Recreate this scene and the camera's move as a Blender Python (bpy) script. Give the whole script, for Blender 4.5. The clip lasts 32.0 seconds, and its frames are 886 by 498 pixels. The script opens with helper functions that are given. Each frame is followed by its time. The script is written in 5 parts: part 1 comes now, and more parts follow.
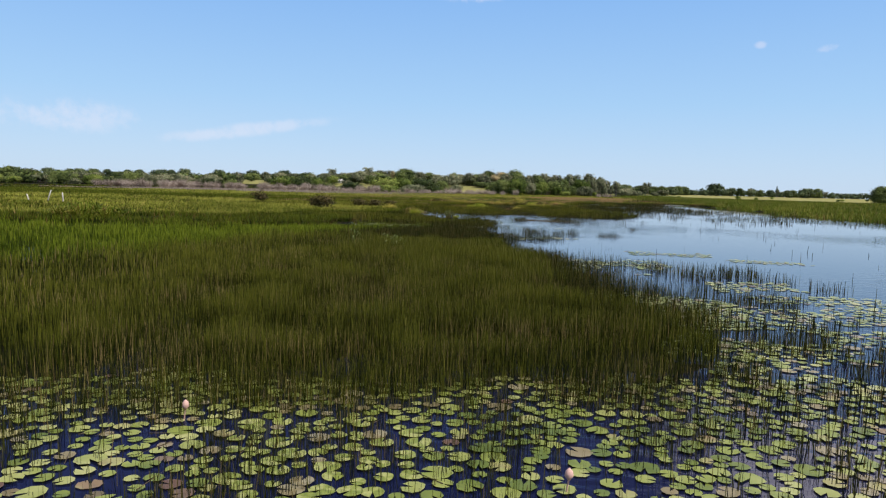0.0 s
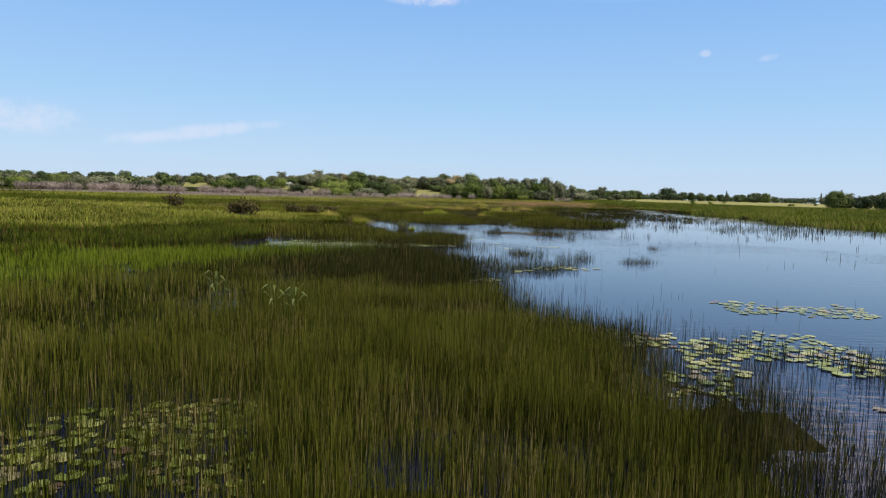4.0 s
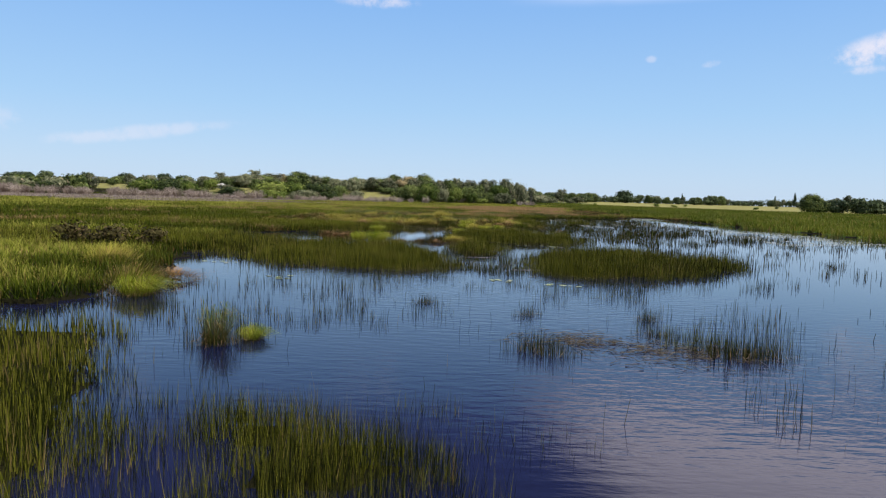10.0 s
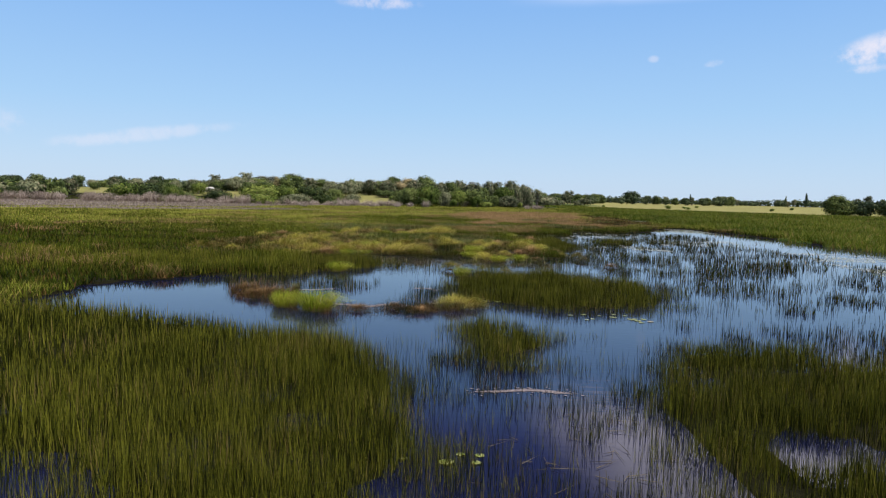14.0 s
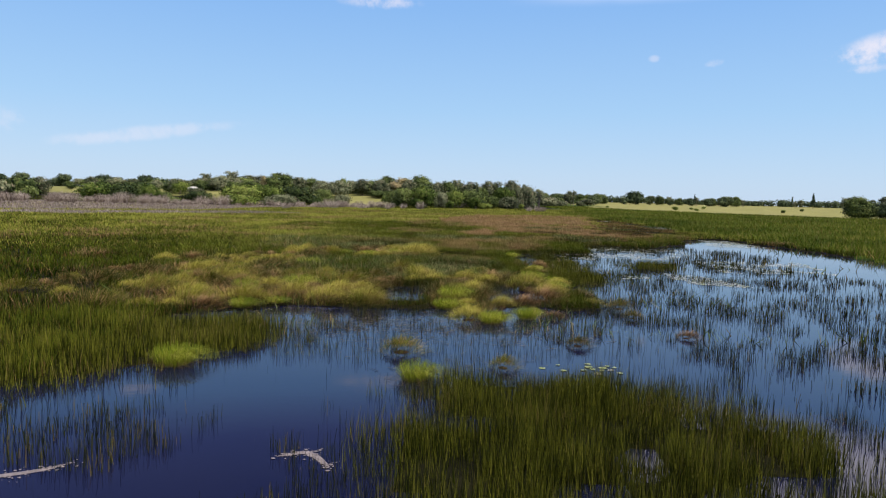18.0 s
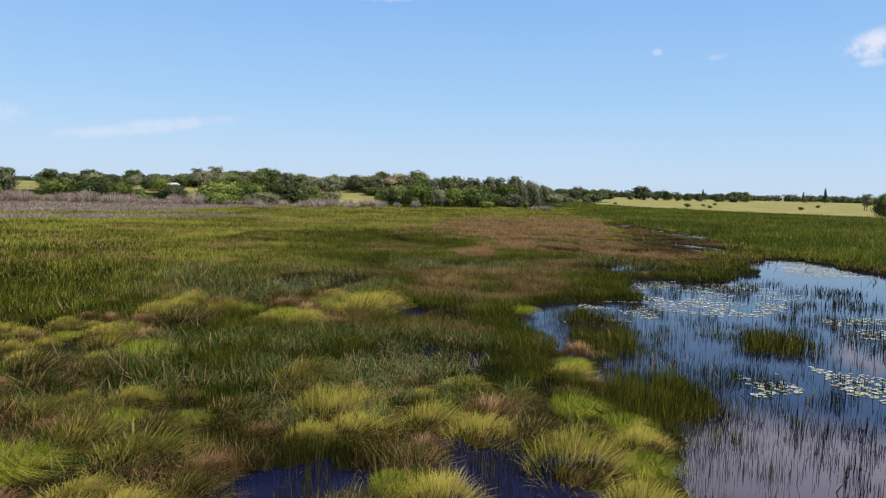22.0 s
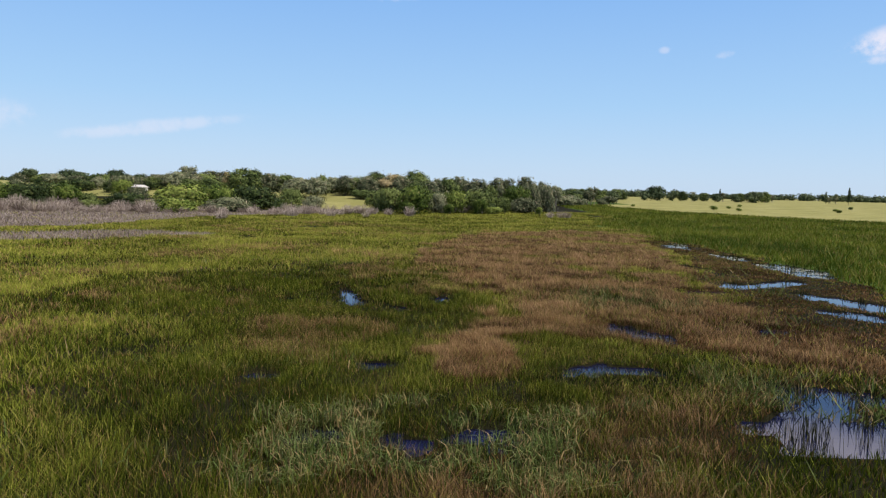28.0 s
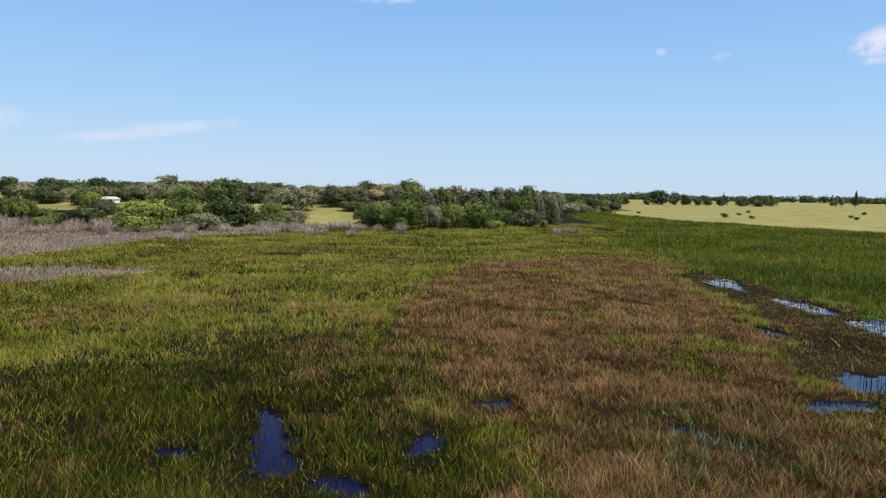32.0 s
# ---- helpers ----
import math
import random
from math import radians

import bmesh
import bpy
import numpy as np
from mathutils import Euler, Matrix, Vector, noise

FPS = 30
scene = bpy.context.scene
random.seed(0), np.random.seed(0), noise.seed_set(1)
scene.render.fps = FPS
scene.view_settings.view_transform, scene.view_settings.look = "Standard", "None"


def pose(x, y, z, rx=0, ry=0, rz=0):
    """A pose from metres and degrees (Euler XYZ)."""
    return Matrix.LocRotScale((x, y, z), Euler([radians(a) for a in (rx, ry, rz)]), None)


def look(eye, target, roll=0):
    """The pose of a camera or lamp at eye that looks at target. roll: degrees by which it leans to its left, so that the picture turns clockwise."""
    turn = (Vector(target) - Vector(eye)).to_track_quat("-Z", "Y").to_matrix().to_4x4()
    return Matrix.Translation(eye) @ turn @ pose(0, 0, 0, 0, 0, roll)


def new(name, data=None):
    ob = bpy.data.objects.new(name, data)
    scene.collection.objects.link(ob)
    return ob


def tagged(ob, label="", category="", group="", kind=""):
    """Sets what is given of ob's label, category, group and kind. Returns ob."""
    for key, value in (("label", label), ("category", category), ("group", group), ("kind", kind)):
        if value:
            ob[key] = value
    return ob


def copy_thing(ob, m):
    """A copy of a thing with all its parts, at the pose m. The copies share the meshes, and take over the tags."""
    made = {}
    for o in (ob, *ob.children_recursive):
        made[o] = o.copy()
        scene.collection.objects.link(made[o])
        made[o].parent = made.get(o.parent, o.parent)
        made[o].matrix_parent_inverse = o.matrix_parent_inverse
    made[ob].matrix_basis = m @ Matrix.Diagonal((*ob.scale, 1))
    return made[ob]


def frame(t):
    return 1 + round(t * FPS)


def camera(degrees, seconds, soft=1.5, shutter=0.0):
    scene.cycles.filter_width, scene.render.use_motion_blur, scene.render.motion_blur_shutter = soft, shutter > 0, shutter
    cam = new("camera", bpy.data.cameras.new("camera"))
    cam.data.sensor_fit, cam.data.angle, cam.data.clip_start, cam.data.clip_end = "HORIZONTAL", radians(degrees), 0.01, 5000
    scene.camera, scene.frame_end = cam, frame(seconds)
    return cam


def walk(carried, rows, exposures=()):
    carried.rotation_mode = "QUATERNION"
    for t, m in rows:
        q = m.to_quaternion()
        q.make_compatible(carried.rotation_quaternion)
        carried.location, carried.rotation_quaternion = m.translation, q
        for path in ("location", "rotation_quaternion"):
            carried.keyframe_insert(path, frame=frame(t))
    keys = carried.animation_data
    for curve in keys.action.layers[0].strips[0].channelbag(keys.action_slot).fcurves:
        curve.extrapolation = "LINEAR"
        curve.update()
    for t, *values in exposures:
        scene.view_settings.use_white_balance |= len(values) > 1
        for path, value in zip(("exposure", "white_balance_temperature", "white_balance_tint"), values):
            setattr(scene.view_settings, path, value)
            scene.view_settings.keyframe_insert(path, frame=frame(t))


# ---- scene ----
cam = camera(65.0, 32.0, 1.2)
PATH = [
    (0.0, (2.393, -25.078, 2.279), (-0.57, -5.37, 0.550), 1.41),
    (0.5, (2.301, -24.517, 2.311), (-0.69, -4.82, 0.577), 1.43),
    (1.0, (2.178, -23.631, 2.329), (-0.85, -3.94, 0.619), 1.46),
    (1.5, (2.026, -22.445, 2.335), (-1.05, -2.76, 0.637), 1.48),
    (2.0, (1.839, -20.984, 2.329), (-1.26, -1.30, 0.640), 1.49),
    (2.5, (1.612, -19.261, 2.313), (-1.49, 0.43, 0.634), 1.51),
    (3.0, (1.343, -17.325, 2.291), (-1.79, 2.36, 0.648), 1.52),
    (3.5, (1.029, -15.236, 2.273), (-2.15, 4.44, 0.649), 1.53),
    (3.6, (0.957, -14.793, 2.272), (-2.09, 4.91, 0.655), 1.53),
    (3.7, (0.886, -14.350, 2.270), (-1.89, 5.39, 0.660), 1.53),
    (3.8, (0.814, -13.907, 2.268), (-1.60, 5.88, 0.666), 1.54),
    (3.9, (0.742, -13.465, 2.266), (-1.30, 6.37, 0.672), 1.54),
    (4.0, (0.671, -13.022, 2.265), (-0.98, 6.85, 0.677), 1.54),
    (4.1, (0.603, -12.555, 2.264), (-0.70, 7.34, 0.684), 1.54),
    (4.2, (0.535, -12.089, 2.264), (-0.42, 7.83, 0.690), 1.54),
    (4.3, (0.467, -11.622, 2.263), (-0.18, 8.31, 0.697), 1.54),
    (4.4, (0.399, -11.156, 2.263), (0.01, 8.78, 0.703), 1.54),
    (4.5, (0.331, -10.689, 2.262), (0.22, 9.25, 0.709), 1.55),
    (4.6, (0.283, -10.158, 2.263), (0.33, 9.78, 0.713), 1.55),
    (4.8, (0.188, -9.096, 2.266), (0.30, 10.84, 0.722), 1.55),
    (6.5, (-0.624, -0.065, 2.290), (-0.68, 19.88, 0.790), 1.58),
    (7.0, (-0.771, 2.367, 2.335), (-0.87, 22.31, 0.826), 1.59),
    (7.5, (-0.884, 4.769, 2.382), (-1.00, 24.71, 0.878), 1.60),
    (8.0, (-0.977, 7.133, 2.417), (-1.12, 27.08, 0.913), 1.61),
    (8.5, (-1.056, 9.463, 2.436), (-1.24, 29.40, 0.916), 1.61),
    (9.0, (-1.128, 11.796, 2.458), (-1.36, 31.74, 0.944), 1.61),
    (9.5, (-1.203, 14.197, 2.495), (-1.48, 34.14, 0.974), 1.61),
    (10.0, (-1.287, 16.665, 2.552), (-1.57, 36.61, 1.063), 1.60),
    (10.5, (-1.370, 19.085, 2.629), (-1.67, 39.03, 1.158), 1.58),
    (11.0, (-1.439, 21.347, 2.732), (-1.75, 41.29, 1.294), 1.55),
    (11.5, (-1.482, 23.477, 2.863), (-1.81, 43.43, 1.478), 1.52),
    (12.0, (-1.490, 25.567, 3.024), (-1.82, 45.51, 1.581), 1.48),
    (12.5, (-1.467, 27.650, 3.200), (-1.82, 47.59, 1.691), 1.45),
    (13.0, (-1.420, 29.720, 3.360), (-1.79, 49.66, 1.845), 1.41),
    (13.5, (-1.354, 31.811, 3.468), (-1.72, 51.75, 1.953), 1.37),
    (14.0, (-1.262, 33.944, 3.529), (-1.63, 53.89, 2.062), 1.34),
    (14.5, (-1.148, 36.058, 3.573), (-1.54, 56.00, 2.134), 1.32),
    (16.5, (-0.573, 43.951, 3.782), (-0.96, 63.89, 2.317), 1.36),
    (17.0, (-0.416, 45.931, 3.873), (-0.79, 65.87, 2.400), 1.39),
    (17.5, (-0.261, 47.962, 3.983), (-0.63, 67.90, 2.498), 1.41),
    (18.0, (-0.127, 50.054, 4.123), (-0.50, 70.00, 2.635), 1.44),
    (18.5, (-0.011, 52.198, 4.290), (-0.40, 72.14, 2.826), 1.46),
    (19.0, (0.095, 54.378, 4.470), (-0.30, 74.32, 2.996), 1.47),
    (19.5, (0.201, 56.619, 4.653), (-0.20, 76.56, 3.150), 1.48),
    (20.0, (0.320, 58.959, 4.824), (-0.09, 78.89, 3.278), 1.49),
    (20.5, (0.457, 61.382, 4.971), (0.04, 81.32, 3.401), 1.48),
    (21.0, (0.602, 63.866, 5.084), (0.18, 83.80, 3.464), 1.48),
    (21.5, (0.741, 66.382, 5.168), (0.32, 86.31, 3.522), 1.46),
    (22.0, (0.867, 68.874, 5.238), (0.43, 88.80, 3.580), 1.45),
    (22.5, (0.988, 71.336, 5.313), (0.54, 91.26, 3.613), 1.44),
    (23.0, (1.113, 73.793, 5.401), (0.65, 93.71, 3.667), 1.43),
    (23.5, (1.235, 76.249, 5.507), (0.75, 96.16, 3.742), 1.42),
    (24.0, (1.336, 78.711, 5.642), (0.83, 98.63, 3.894), 1.41),
    (24.5, (1.401, 81.206, 5.814), (0.89, 101.12, 4.046), 1.41),
    (25.0, (1.440, 83.725, 5.996), (0.91, 103.64, 4.222), 1.41),
    (25.5, (1.490, 86.232, 6.156), (0.91, 106.15, 4.420), 1.41),
    (27.5, (1.815, 96.540, 6.425), (1.17, 116.46, 4.719), 1.39),
    (28.0, (1.791, 99.036, 6.617), (1.17, 118.95, 4.919), 1.38),
    (28.5, (1.739, 101.414, 6.859), (1.14, 121.33, 5.171), 1.35),
    (29.0, (1.700, 103.730, 7.140), (1.11, 123.65, 5.458), 1.32),
    (29.5, (1.682, 106.002, 7.441), (1.09, 125.92, 5.762), 1.29),
    (30.0, (1.689, 108.168, 7.755), (1.08, 128.09, 6.080), 1.25),
    (30.5, (1.718, 110.189, 8.078), (1.10, 130.11, 6.409), 1.20),
    (31.0, (1.752, 112.117, 8.403), (1.14, 132.04, 6.767), 1.15),
    (31.5, (1.755, 114.089, 8.720), (1.15, 134.02, 7.140), 1.11),
    (32.0, (1.672, 116.263, 9.017), (1.11, 136.19, 7.393), 1.07),
]
walk(cam, [(t, look(eye, target, roll)) for t, eye, target, roll in PATH])

# ---- world, sun ----
SUN_DIR = Vector((0.42, -0.20, 0.90)).normalized()
sun_el = math.asin(SUN_DIR.z)
sun_az = math.atan2(SUN_DIR.x, SUN_DIR.y)
sun_data = bpy.data.lights.new("sun", "SUN")
sun_data.energy, sun_data.angle, sun_data.color = 5.0, radians(0.6), (1.0, 0.94, 0.82)
sun = new("sun", sun_data)
sun.rotation_euler = SUN_DIR.to_track_quat("Z", "Y").to_euler()

world = bpy.data.worlds.new("world")
scene.world = world
world.use_nodes = True


class Nodes:
    """Short hand for building a node tree."""

    def __init__(self, tree):
        self.tree = tree
        tree.nodes.clear()

    def add(self, kind, inputs=None, **props):
        node = self.tree.nodes.new(kind)
        for key, value in props.items():
            setattr(node, key, value)
        for key, value in (inputs or {}).items():
            if isinstance(value, bpy.types.NodeSocket):
                self.tree.links.new(value, node.inputs[key])
            else:
                node.inputs[key].default_value = value
        return node

    def math(self, op, a, b=0.0, c=0.0, clamp=False):
        return self.add("ShaderNodeMath", {0: a, 1: b, 2: c}, operation=op, use_clamp=clamp).outputs[0]

    def noise(self, vec, scale, detail=3.0, rough=0.55, out=0, distort=0.0):
        return self.add("ShaderNodeTexNoise", {"Vector": vec, "Scale": scale, "Detail": detail, "Roughness": rough, "Distortion": distort}).outputs[out]

    def ramp(self, fac, stops):
        node = self.add("ShaderNodeValToRGB", {0: fac})
        el = node.color_ramp.elements
        while len(el) < len(stops):
            el.new(0.5)
        for e, (p, c) in zip(el, stops):
            e.position, e.color = p, (*c, 1.0)
        return node.outputs[0]

    def mix(self, fac, a, b, blend="MIX"):
        node = self.add("ShaderNodeMix", data_type="RGBA", blend_type=blend)
        for key, value in ((0, fac), (6, a), (7, b)):
            if isinstance(value, bpy.types.NodeSocket):
                self.tree.links.new(value, node.inputs[key])
            else:
                node.inputs[key].default_value = value if key == 0 else (*value, 1.0)
        return node.outputs[2]

    def smooth(self, v, lo, hi):
        return self.add("ShaderNodeMapRange", {0: v, 1: lo, 2: hi}, interpolation_type="SMOOTHSTEP").outputs[0]


def build_sky():
    n = Nodes(world.node_tree)
    sky = n.add("ShaderNodeTexSky", sky_type="NISHITA", sun_disc=False, sun_elevation=sun_el, sun_rotation=sun_az,
                altitude=0.0, air_density=1.0, dust_density=0.6, ozone_density=1.6)
    vec = n.add("ShaderNodeTexCoord").outputs["Generated"]
    sep = n.add("ShaderNodeSeparateXYZ", {0: vec})
    x, y, z = sep.outputs
    # clouds on a flat layer overhead
    zz = n.math("MAXIMUM", z, 0.02)
    px, py = n.math("DIVIDE", x, zz), n.math("DIVIDE", y, zz)
    plane = n.add("ShaderNodeCombineXYZ", {0: px, 1: py}).outputs[0]
    tall = n.noise(plane, 0.9, 6.0, 0.6)
    cover = n.smooth(tall, 0.24, 0.46)
    high = n.smooth(z, 0.255, 0.315)
    east = n.smooth(n.math("MULTIPLY_ADD", z, -0.9, x), -0.20, -0.02)
    # east: clouds mirrored in the water; straight overhead: unseen cover added to whiten fill
    over = n.math("MAXIMUM", n.math("MULTIPLY_ADD", east, 0.97, 0.03), n.math("MULTIPLY", n.smooth(z, 0.55, 0.75), 0.25))
    cover = n.math("MULTIPLY", n.math("MULTIPLY", cover, high), over)
    overhead = cover
    fine = n.noise(vec, 26.0, 6.0, 0.65)
    for az, el, ra, re, amount, tilt in ((30.6, 10.9, 4.8, 1.4, 0.9, 0.25), (29.6, 9.6, 2.6, 0.5, 0.5, 0.05), (-24.5, 4.2, 8.5, 0.75, 0.36, 0.15),
                                         (-37.0, 4.6, 7.0, 1.6, 0.35, 0.0), (-6.5, 15.1, 4.0, 0.7, 0.6, 0.0), (-25.0, 14.9, 2.2, 0.5, 0.6, 0.0),
                                         (15.2, 11.0, 0.6, 0.35, 0.35, 0.0), (19.6, 10.5, 0.9, 0.4, 0.42, 0.1)):
        azim = n.math("MULTIPLY", n.math("ARCTAN2", x, y), 57.2958)
        elev = n.math("MULTIPLY", n.math("ARCSINE", z), 57.2958)
        da = n.math("DIVIDE", n.math("SUBTRACT", azim, az), ra)
        de = n.math("DIVIDE", n.math("SUBTRACT", n.math("SUBTRACT", elev, el), n.math("MULTIPLY", n.math("SUBTRACT", azim, az), tilt)), re)
        d2 = n.math("ADD", n.math("MULTIPLY", da, da), n.math("MULTIPLY", de, de))
        blob = n.math("MULTIPLY", n.smooth(d2, 1.0, 0.0), n.smooth(n.math("ADD", fine, n.math("MULTIPLY", d2, -0.22)), 0.28, 0.56))
        cover = n.math("MAXIMUM", cover, n.math("MULTIPLY", blob, amount))
    # clear tropical air: pale at the horizon, deep blue overhead
    clear = n.ramp(z, [(0.0, (0.58, 0.75, 0.97)), (0.12, (0.40, 0.66, 0.99)), (0.27, (0.26, 0.52, 0.97)), (0.325, (0.055, 0.12, 0.48)), (0.40, (0.022, 0.05, 0.26)), (1.0, (0.018, 0.042, 0.22))])
    clear = n.mix(1.0, clear, (10.0, 10.0, 10.0), "MULTIPLY")
    base = n.mix(0.80, sky.outputs[0], clear)
    col = n.mix(n.math("MULTIPLY", cover, 0.92), base, (8.9, 8.5, 9.4))
    col = n.mix(n.math("MULTIPLY", overhead, 0.85), col, (17.5, 16.5, 18.5))
    back = n.add("ShaderNodeBackground", {"Color": col, "Strength": 0.102})
    n.add("ShaderNodeOutputWorld", {0: back.outputs[0]})


build_sky()

# ---- materials ----


def material(name):
    m = bpy.data.materials.new(name)
    m.use_nodes = True
    return m, Nodes(m.node_tree)


def finish(n, shader, disp=None):
    n.add("ShaderNodeOutputMaterial", {0: shader})


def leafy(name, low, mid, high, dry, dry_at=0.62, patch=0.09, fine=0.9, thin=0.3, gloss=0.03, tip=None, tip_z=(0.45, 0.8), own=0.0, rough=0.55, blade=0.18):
    """Blades and leaves: hue varies by patch of ground, by clump and by blade; thin ones let light through."""
    m, n = material(name)
    pos = n.add("ShaderNodeTexCoord").outputs["Object"]
    flat = n.add("ShaderNodeVectorMath", {0: pos, 1: (1.0, 1.0, 0.05)}, operation="MULTIPLY").outputs[0]
    wide = n.noise(flat, patch, 4.0, 0.6)
    clump = n.noise(flat, fine, 3.0, 0.6)
    rnd = n.add("ShaderNodeNewGeometry").outputs["Random Per Island"]
    t = n.math("ADD", n.math("MULTIPLY", wide, 0.48), n.math("ADD", n.math("MULTIPLY", clump, 0.34), n.math("ADD", n.math("MULTIPLY", rnd, blade), 0.09 - blade / 2)))
    if own:
        t = n.math("ADD", t, n.math("MULTIPLY", n.math("SUBTRACT", n.add("ShaderNodeObjectInfo").outputs["Random"], 0.5), own))
    col = n.ramp(t, [(0.39, low), (0.50, mid), (0.61, high)])
    dried = n.smooth(n.math("ADD", n.math("MULTIPLY", rnd, 0.6), n.math("MULTIPLY", clump, 0.5)), dry_at, dry_at + 0.12)
    col = n.mix(dried, col, dry)
    # yellowing tips, lightened further so sunlit tops are put into the colour
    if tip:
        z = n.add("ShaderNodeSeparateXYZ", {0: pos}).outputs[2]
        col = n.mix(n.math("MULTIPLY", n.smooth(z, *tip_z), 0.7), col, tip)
    bsdf = n.add("ShaderNodeBsdfPrincipled", {"Base Color": col, "Roughness": rough, "Specular IOR Level": gloss * 2})
    through_leaf = n.add("ShaderNodeBsdfTranslucent", {0: col})
    mixed = n.add("ShaderNodeMixShader", {0: thin, 1: bsdf.outputs[0], 2: through_leaf.outputs[0]})
    finish(n, mixed.outputs[0])
    return m


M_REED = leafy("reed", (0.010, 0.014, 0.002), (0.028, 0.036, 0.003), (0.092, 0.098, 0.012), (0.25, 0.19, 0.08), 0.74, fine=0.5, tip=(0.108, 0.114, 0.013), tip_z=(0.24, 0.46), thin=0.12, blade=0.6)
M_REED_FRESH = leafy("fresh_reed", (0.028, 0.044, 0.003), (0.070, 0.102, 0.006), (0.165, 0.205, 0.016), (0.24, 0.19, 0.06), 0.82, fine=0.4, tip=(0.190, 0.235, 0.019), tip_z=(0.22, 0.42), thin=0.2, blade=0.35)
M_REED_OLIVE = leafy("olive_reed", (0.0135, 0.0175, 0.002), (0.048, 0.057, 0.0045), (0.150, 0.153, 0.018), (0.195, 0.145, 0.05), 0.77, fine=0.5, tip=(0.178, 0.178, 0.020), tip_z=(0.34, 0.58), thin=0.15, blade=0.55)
# dark stems over water; in the first bed the darkness stands for shade
M_REED_DARK = leafy("reed_dark", (0.010, 0.013, 0.003), (0.022, 0.027, 0.004), (0.060, 0.062, 0.010), (0.15, 0.11, 0.04), 0.74, thin=0.15, blade=0.4)
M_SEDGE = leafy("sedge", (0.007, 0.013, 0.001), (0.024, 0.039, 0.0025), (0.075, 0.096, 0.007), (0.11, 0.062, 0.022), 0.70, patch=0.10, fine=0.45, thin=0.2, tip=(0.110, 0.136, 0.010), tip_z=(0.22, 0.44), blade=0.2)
# yellow green, lightened to stand for sunlit tops seen from afar
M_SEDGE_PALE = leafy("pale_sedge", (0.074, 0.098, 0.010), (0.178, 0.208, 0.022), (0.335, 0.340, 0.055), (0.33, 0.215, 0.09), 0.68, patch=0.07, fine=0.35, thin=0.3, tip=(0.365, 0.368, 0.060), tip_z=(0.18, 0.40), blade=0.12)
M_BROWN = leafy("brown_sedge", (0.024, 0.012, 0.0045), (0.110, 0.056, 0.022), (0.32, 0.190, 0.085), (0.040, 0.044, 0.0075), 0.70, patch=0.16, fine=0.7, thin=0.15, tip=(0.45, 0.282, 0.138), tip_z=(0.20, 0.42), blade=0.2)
M_BAND = leafy("tall_green_reed", (0.034, 0.060, 0.005), (0.098, 0.134, 0.012), (0.225, 0.228, 0.034), (0.2288, 0.1672, 0.0528), 0.72, patch=0.04, fine=0.2, thin=0.25)
M_TUSSOCK = leafy("tussock_grass", (0.030, 0.036, 0.003), (0.128, 0.138, 0.012), (0.29, 0.27, 0.042), (0.31, 0.20, 0.085), 0.67, patch=0.3, fine=0.9, own=0.6, thin=0.18)
M_TUSSOCK_BRIGHT = leafy("bright_tussock", (0.064, 0.092, 0.0064), (0.153, 0.1997, 0.0119), (0.2945, 0.323, 0.0333), (0.32, 0.24, 0.09), 0.76, patch=0.5, own=0.1, thin=0.2)
M_PALE_RUSH = leafy("pale_rush", (0.045, 0.068, 0.014), (0.085, 0.115, 0.030), (0.170, 0.190, 0.075), (0.22, 0.165, 0.075), 0.64, thin=0.2)
M_STRAW = leafy("dead_stalk", (0.06, 0.048, 0.027), (0.11, 0.085, 0.05), (0.18, 0.15, 0.095), (0.06, 0.045, 0.025), 0.70, thin=0.05)
M_PAD = leafy("lily_pad", (0.078, 0.110, 0.013), (0.172, 0.205, 0.036), (0.305, 0.315, 0.120), (0.18, 0.125, 0.065), 0.78, patch=0.35, fine=1.6, thin=0.05, gloss=0.28, rough=0.42)
M_PAD_OLD = leafy("lily_pad_old", (0.11, 0.085, 0.035), (0.18, 0.15, 0.07), (0.24, 0.22, 0.14), (0.10, 0.055, 0.03), 0.7, patch=0.6, thin=0.05, gloss=0.4, rough=0.4)
# pale colour stands for a whitish film floating on the far water
M_PAD_PALE = leafy("pale_far_pads", (0.1968, 0.205, 0.1394), (0.2952, 0.3034, 0.2378), (0.3936, 0.3936, 0.3444), (0.164, 0.1558, 0.082), 0.8, patch=0.4, fine=1.5, thin=0.05, gloss=0.4, rough=0.35)
M_SKIRT = leafy("dead_brown_blades", (0.055, 0.035, 0.016), (0.10, 0.065, 0.030), (0.18, 0.12, 0.06), (0.26, 0.19, 0.10), 0.8, thin=0.1)
M_GREYSHRUB = leafy("bare_twigs", (0.1836, 0.1506, 0.1313), (0.2644, 0.2216, 0.1944), (0.3402, 0.2916, 0.2568), (0.2117, 0.1701, 0.1058), 0.76, thin=0.1, own=0.3)
